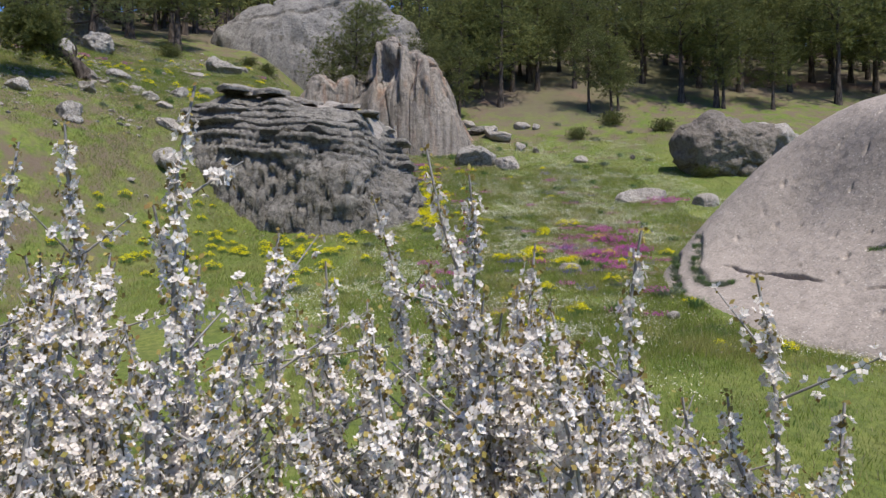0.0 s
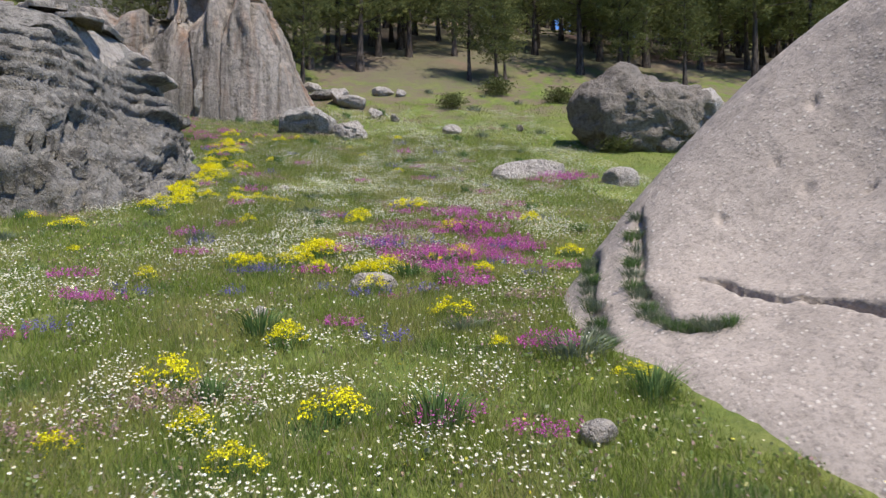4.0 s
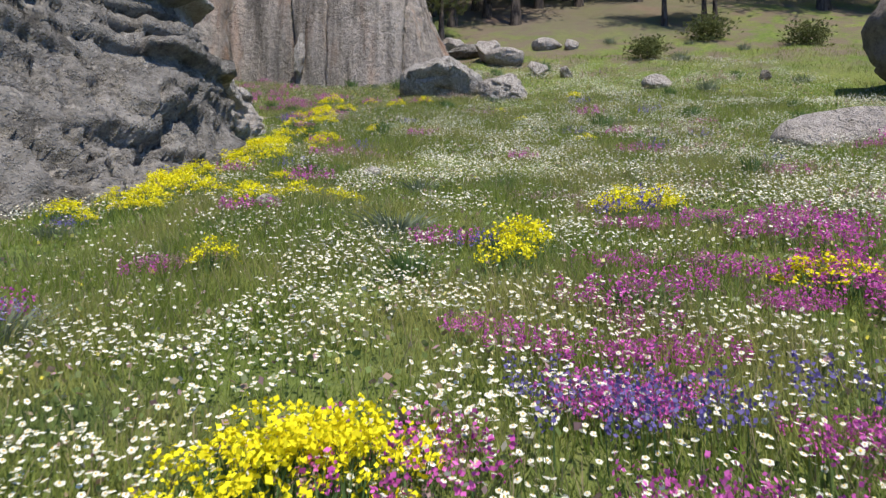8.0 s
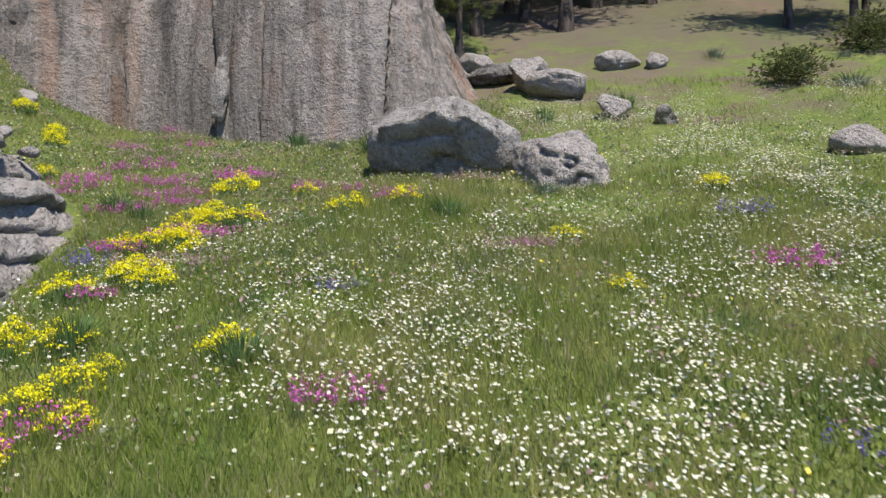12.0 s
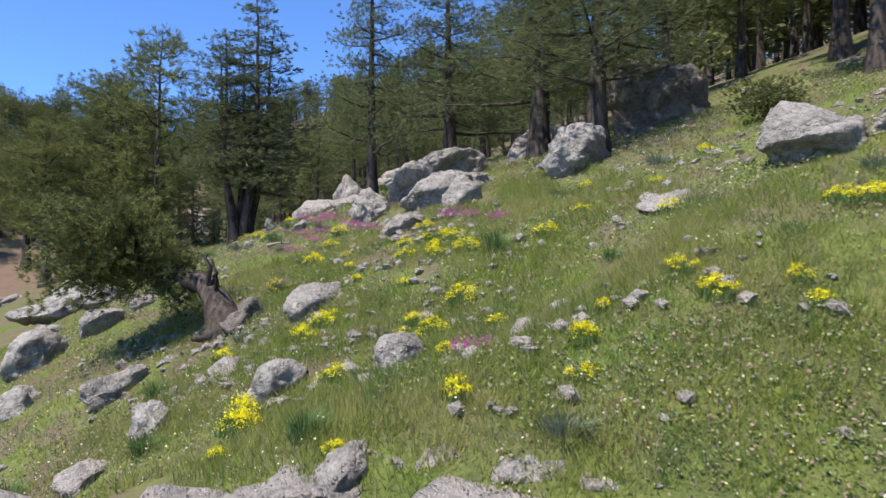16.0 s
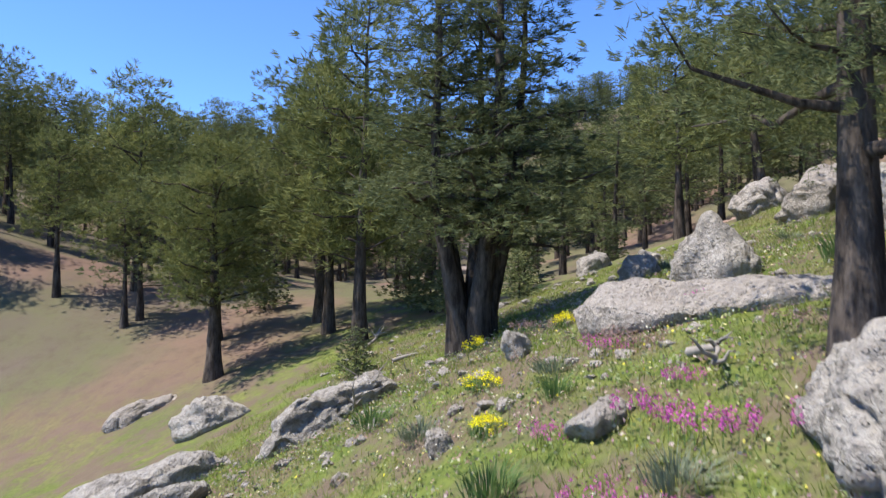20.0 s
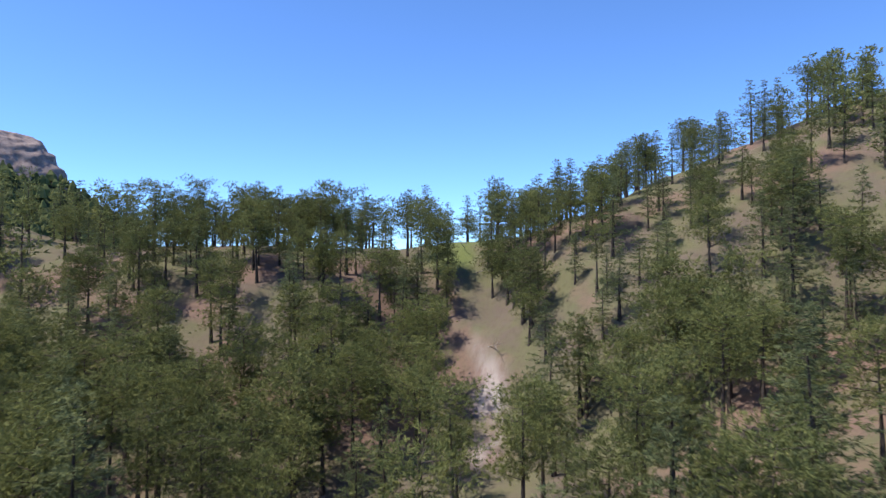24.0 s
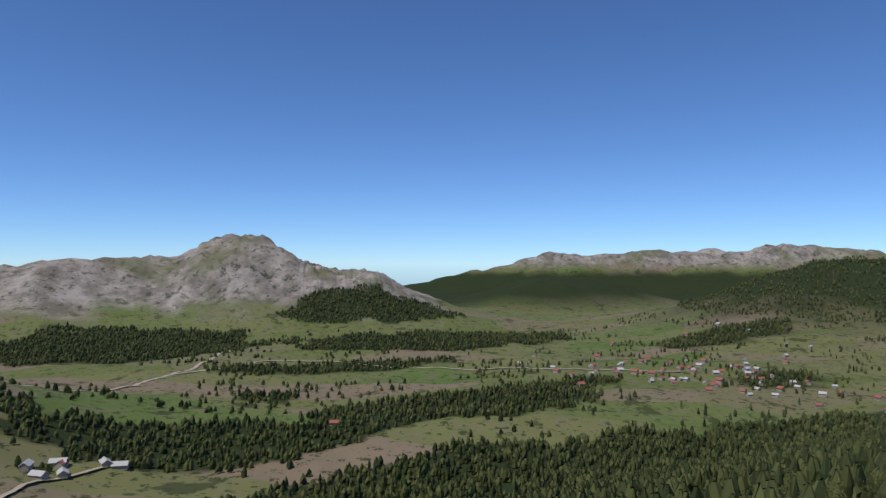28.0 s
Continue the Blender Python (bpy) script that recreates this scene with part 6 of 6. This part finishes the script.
for _ in range(135):
    x = rng.uniform(-2.3, 1.45)
    lid = float(np.interp(x, [-2.3, -1.2, -0.7, 0.1, 0.6, 1.0, 1.5], [0.22, 0.12, 0.02, 0.05, -0.2, -0.42, -0.6]))
    TOPS.append((x, rng.uniform(1.75, 2.9), lid - 0.75 * rng.rand() ** 1.2))
TOPS = [(2 * a, 2 * b, 2 * c) for a, b, c in TOPS]
foot_z = float(ground_z(-0.2, 4.9))
wood, cen, out, tips = [], [], [], []
trunk = np.array([(-0.25, 4.95, foot_z - 0.2), (-0.2, 4.9, foot_z + 0.3), (-0.3, 4.95, foot_z + 0.6), (-0.22, 4.9, foot_z + 0.9)])
wood.append(tube(trunk, [0.24, 0.19, 0.17, 0.15], 10))
FORKS = [(-3.4, 5.0), (-1.9, 4.4), (-0.7, 5.4), (0.3, 4.4), (1.5, 4.6), (2.1, 5.0), (-2.6, 5.6), (0.6, 5.6)]
knees = []
for fx, fy in FORKS:
    s = np.linspace(0, 1, 7)
    end = np.array([fx, fy, max(foot_z + 1.2, -2.9) + rng.uniform(-0.2, 0.2)])
    bend = trunk[-1] + s[:, None] * (end - trunk[-1])
    bend[:, 2] = trunk[-1][2] + (end[2] - trunk[-1][2]) * s ** 1.3
    bend += 0.08 * rng.normal(size=(7, 3)) * (s * (1 - s))[:, None] * 4
    wood.append(tube(bend, 0.11 * (1 - 0.6 * s), 7))
    knees.append(end)
for tx, ty, tz in TOPS:
    k_ = min(range(8), key=lambda i: (knees[i][0] - tx) ** 2 + 0.6 * (knees[i][1] - ty) ** 2 + 0.2 * rng.rand())
    s = np.linspace(0, 1, 9)
    a, b = knees[k_] - (0, 0, 0.2 * rng.rand()), np.array([tx, ty, tz])
    line = a + s[:, None] * (b - a)
    line[:, :2] = a[:2] + (b[:2] - a[:2]) * (1 - (1 - s) ** 1.5)[:, None]
    line += 0.09 * rng.normal(size=(9, 3)) * np.minimum(1, 2.5 * s * (1 - s))[:, None]
    line[:, :2] += (rng.normal(size=2) * 0.2)[None] * np.sin(math.pi * s)[:, None]
    wood.append(tube(line, 0.027 * (1 - 0.82 * s) + 0.003, 6))
    n = int(52 * (b[2] - a[2])) + 16
    u = 0.22 + 0.74 * rng.rand(n) ** 0.85
    base = np.stack([np.interp(u, s, line[:, c]) for c in range(3)], 1)
    o = rng.normal(size=(n, 3)) * (1, 1, 0.7)
    o /= np.linalg.norm(o, axis=1)[:, None]
    cen.append(base + o * rng.uniform(0.02, 0.105, (n, 1)) * (1.2 - 0.6 * u)[:, None])
    out.append(o)
    # dry brown tip
    u = rng.uniform(0.84, 1.02, 26)
    tips.append(np.stack([np.interp(np.minimum(u, 1), s, line[:, c]) for c in range(3)], 1) + rng.normal(size=(26, 3)) * 0.022)
    # short side twigs
    for _ in range(5):
        f = rng.uniform(0.2, 0.85)
        q0 = np.array([np.interp(f, s, line[:, c]) for c in range(3)])
        q1 = q0 + np.array([rng.normal() * 0.28, rng.normal() * 0.24, rng.uniform(0.1, 0.5)])
        w = np.linspace(0, 1, 4)
        wood.append(tube(q0 + w[:, None] * (q1 - q0), 0.010 * (1 - 0.6 * w), 5))
        v = rng.rand(14)
        o = rng.normal(size=(14, 3))
        o /= np.linalg.norm(o, axis=1)[:, None]
        cen.append(q0 + v[:, None] * (q1 - q0) + o * 0.055)
        out.append(o)
cen, out = np.concatenate(cen), np.concatenate(out)
n = len(cen)
out = out + (0, 0, 0.25)
out /= np.linalg.norm(out, axis=1)[:, None]
e1 = np.cross(out, rng.normal(size=(n, 3)))
e1 /= np.linalg.norm(e1, axis=1)[:, None]
e2 = np.cross(out, e1)
th = np.linspace(0, 2 * math.pi, 5, endpoint=False)
rad = (e1[:, None] * np.cos(th)[None, :, None] + e2[:, None] * np.sin(th)[None, :, None])
tan = (-e1[:, None] * np.sin(th)[None, :, None] + e2[:, None] * np.cos(th)[None, :, None])
sz = rng.uniform(0.022, 0.042, (n, 1, 1))
up, mid0 = out[:, None], cen[:, None]
cup = rng.uniform(0.15, 0.9, (n, 1, 1))
pet = np.stack([mid0 + 0.1 * sz * rad, mid0 + sz * (0.62 * rad + 0.42 * tan + 0.45 * cup * up), mid0 + sz * (1.05 * rad + cup * up * 0.9), mid0 + sz * (0.62 * rad - 0.42 * tan + 0.45 * cup * up)], 2)
blossom_tree = new("blossoming_tree")
cw, fw = joined(wood)
part("trunk", fast_mesh("trunk", cw, fw, True), TWIG, blossom_tree, "dark grey trunk with many upright grey shoots")
part("blossoms", fast_mesh("blossoms", pet.reshape(-1, 3), np.arange(n * 20).reshape(-1, 4)), PETAL, blossom_tree, "dense white and pale pink blossoms")
pick = rng.rand(n) < 0.75
o = rng.normal(size=(n, 3)) * 0.035
part("buds", fast_mesh("buds", *florets(np.concatenate([(cen + o)[pick]] + tips), 0.021, rng, 0.3)), BUD, blossom_tree, "olive and brown buds and young leaves")
tagged(blossom_tree, "blossoming fruit tree with upright shoots covered in white flowers", "tree")

# ---- the valley: woods, village, farm track ----
def from_valley(xf, yf):
    u, v = np.asarray(xf, float) + 170, np.asarray(yf, float) - 31
    return 0.9735 * u - 0.2284 * v - 162.4, 0.2284 * u + 0.9735 * v - 14.9


rng = np.random.RandomState(71)
xf, yf = np.concatenate([rng.uniform(-2350, -830, 34000), rng.uniform(-830, -215, 15000)]), np.concatenate([rng.uniform(-350, 1450, 34000), rng.uniform(-480, 850, 15000)])
keep = wooded(xf, yf) > 0.02
xf, yf = xf[keep], yf[keep]
x, y = from_valley(xf, yf)
far_enough = -0.953 * (x + 60.6) - 0.304 * (y - 26.5) > 190
x, y = x[far_enough], y[far_enough]
# single trees dotted over the fields
xs, ys = from_valley(rng.uniform(-1900, -800, 2600), rng.uniform(-250, 1500, 2600))
dots = flat_noise(xs, ys, 90.0, 73) > 0.12
x, y = np.concatenate([x, xs[dots]]), np.concatenate([y, ys[dots]])
# the ridge beside the saddle and the wooded hill across the valley
for count, box in ((6000, (-1000, -380, -520, -90)), (6000, (-2050, -1100, 1400, 2450))):
    u, v = rng.uniform(box[0], box[1], count), rng.uniform(box[2], box[3], count)
    ok = (hump(u, v, -840, -40, 110, 130) < 0.3) & ((hump(u, v, -500, -345, 150, 250) < 0.3) | (waves(u, v, 110, 67, 3) < -0.02)) & ((u > -1200) | (hump(u, v, -1600, 1930, 430, 480) > 0.3))
    xs, ys = from_valley(u[ok], v[ok])
    x, y = np.concatenate([x, xs]), np.concatenate([y, ys])
n = len(x)
h, r = rng.uniform(6, 11, n), rng.uniform(2.0, 3.4, n)
th = np.linspace(0, 2 * math.pi, 5, endpoint=False)
rings = [np.stack([x[:, None] + (q * r)[:, None] * np.cos(th + rng.rand(n, 1)) * rng.uniform(0.7, 1.3, (n, 5)), y[:, None] + (q * r)[:, None] * np.sin(th) * rng.uniform(0.7, 1.3, (n, 5)), (ground_z(x, y) + f * h)[:, None] + 0 * th], -1) for q, f in ((1.0, 0.12), (0.85, 0.6), (0.2, 0.97))]
co = np.concatenate(rings, 1).reshape(-1, 3)
quad = np.array([[a * 5 + b, a * 5 + (b + 1) % 5, a * 5 + 5 + (b + 1) % 5, a * 5 + 5 + b] for a in range(2) for b in range(5)])
me = fast_mesh("valley_woods", co, (quad[None] + 15 * np.arange(n)[:, None, None]).reshape(-1, 4))
me.materials.append(leafy("far_foliage", lambda k: k.mix(k.geo.outputs["Random Per Island"], (0.035, 0.048, 0.018), (0.12, 0.135, 0.045)), 0.0))
tagged(new("valley_woods", me), "dark woods and scattered trees on the valley floor", "forest", kind="stuff")


def plain(name, colour, rough=0.8):
    m, *_ = mat(name, rough)
    k = Net(m)
    k.colour(k.mix(k.noise(0.6, 5, 0.7), tuple(v * 0.8 for v in colour), colour))
    return m


PLASTER, TILE, SHEET, TRACK = plain("pale_plaster", (0.42, 0.38, 0.34)), plain("red_roof_tiles", (0.36, 0.13, 0.09)), plain("white_sheet_roof", (0.52, 0.52, 0.52), 0.6), plain("pale_earth_track", (0.42, 0.36, 0.28))


def house(length, width, height, roof_mat, label, group):
    """A small gabled house: walls, an overhanging roof of two slopes, a door and windows."""
    root = new("house")
    bm = bmesh.new()
    bmesh.ops.create_cube(bm, size=1.0)
    for v in bm.verts:
        v.co = Vector((v.co.x * length, v.co.y * width, (v.co.z + 0.5) * (height + 1.2) - 1.2))
    for side in (-1, 1):
        bm.faces.new([bm.verts.new((side * length / 2, q * width / 2, z)) for q, z in ((-1, height), (1, height), (0, height + 0.34 * width))])
    me = bpy.data.meshes.new("wall")
    bm.to_mesh(me)
    bm.free()
    part("wall", me, PLASTER, root)
    bm = bmesh.new()
    for lift in (0.0, 0.25):
        for x_ in (-1, 1):
            for y_, z_ in ((-0.6, height - 0.07 * width), (0.0, height + 0.34 * width), (0.6, height - 0.07 * width)):
                bm.verts.new((x_ * (length / 2 + 0.5), y_ * width, z_ + 0.05 + lift))
    bm.verts.ensure_lookup_table()
    v = bm.verts
    for f in ((0, 1, 4, 3), (1, 2, 5, 4), (6, 9, 10, 7), (7, 10, 11, 8), (0, 3, 9, 6), (2, 8, 11, 5), (0, 6, 7, 1), (1, 7, 8, 2), (3, 4, 10, 9), (4, 5, 11, 10)):
        bm.faces.new([v[i] for i in f])
    bmesh.ops.recalc_face_normals(bm, faces=bm.faces)
    me = bpy.data.meshes.new("roof")
    bm.to_mesh(me)
    bm.free()
    part("roof", me, roof_mat, root)
    return tagged(root, label, "house", group)


VILLAGE, FARM = "village houses in the valley", "farm sheds in the fields"
red = house(13, 10, 5.5, TILE, "small plastered village house with a red tiled roof", VILLAGE)
pale = house(12, 9, 5.0, SHEET, "small plastered village house with a pale metal roof", VILLAGE)
shed = house(14, 8, 3.5, SHEET, "low farm shed with a white sheet roof", FARM)
barn = house(10, 7, 3.5, TILE, "low farm shed with a red roof", FARM)
spots = [(red if rng.rand() < 0.6 else pale, -1064 + 85 * rng.normal() + 0.5 * q, 860 + 0.9 * q) for q in 110 * rng.normal(size=70)]
spots += [(red if rng.rand() < 0.5 else pale, rng.uniform(-1500, -1050), rng.uniform(600, 1300)) for _ in range(26)]
spots += [(shed, -832, -72), (shed, -845, -50), (shed, -822, -44), (shed, -850, -14), (barn, -842, -47), (shed, -846, -2), (shed, -812, -60), (barn, -950, 214)]
seen = set()
for root, a, b in spots:
    x_, y_ = (float(q) for q in from_valley(a, b))
    m = pose(x_, y_, float(ground_z(x_, y_)) + 0.4, 0, 0, rng.uniform(0, 180))
    ob = copy_thing(root, m) if root.name in seen else root
    seen.add(root.name)
    ob.matrix_world = m
    ob.scale = (rng.uniform(0.55, 0.85) if root in (red, pale) else 0.95,) * 3


def track(points, width, label):
    pts = np.array(points, float)
    d = np.concatenate([[0], np.cumsum(np.hypot(*np.diff(pts, axis=0).T))])
    s = np.arange(0, d[-1], 9.0)
    a, b = np.interp(s, d, pts[:, 0]), np.interp(s, d, pts[:, 1])
    b = b + 5 * np.sin(s / 55.0)
    ta, tb = np.gradient(a), np.gradient(b)
    ln = np.hypot(ta, tb)
    x1, y1 = from_valley(a - tb / ln * width / 2, b + ta / ln * width / 2)
    x2, y2 = from_valley(a + tb / ln * width / 2, b - ta / ln * width / 2)
    z = np.maximum(ground_z(x1, y1), ground_z(x2, y2)) + 0.9
    co = np.stack([np.stack([x1, y1, z], 1), np.stack([x2, y2, z], 1)], 1).reshape(-1, 3)
    i = 2 * np.arange(len(s) - 1)
    ob = new("road", fast_mesh("road", co, np.stack([i, i + 1, i + 3, i + 2], 1)))
    ob.data.materials.append(TRACK)
    tagged(ob, label, "road", kind="structure")


track([(-1180, -140), (-1267, -33), (-1420, 44), (-1455, 120), (-1560, 200), (-1500, 341), (-1400, 480), (-1250, 700), (-1100, 850)], 8, "pale earth track winding across the valley fields")
track([(-1420, 44), (-1700, 160), (-1800, 210)], 7, "pale side track to the foot of the mountain")
track([(-640, -120), (-720, -95), (-800, -60), (-870, 20)], 5, "pale farm track past the sheds")
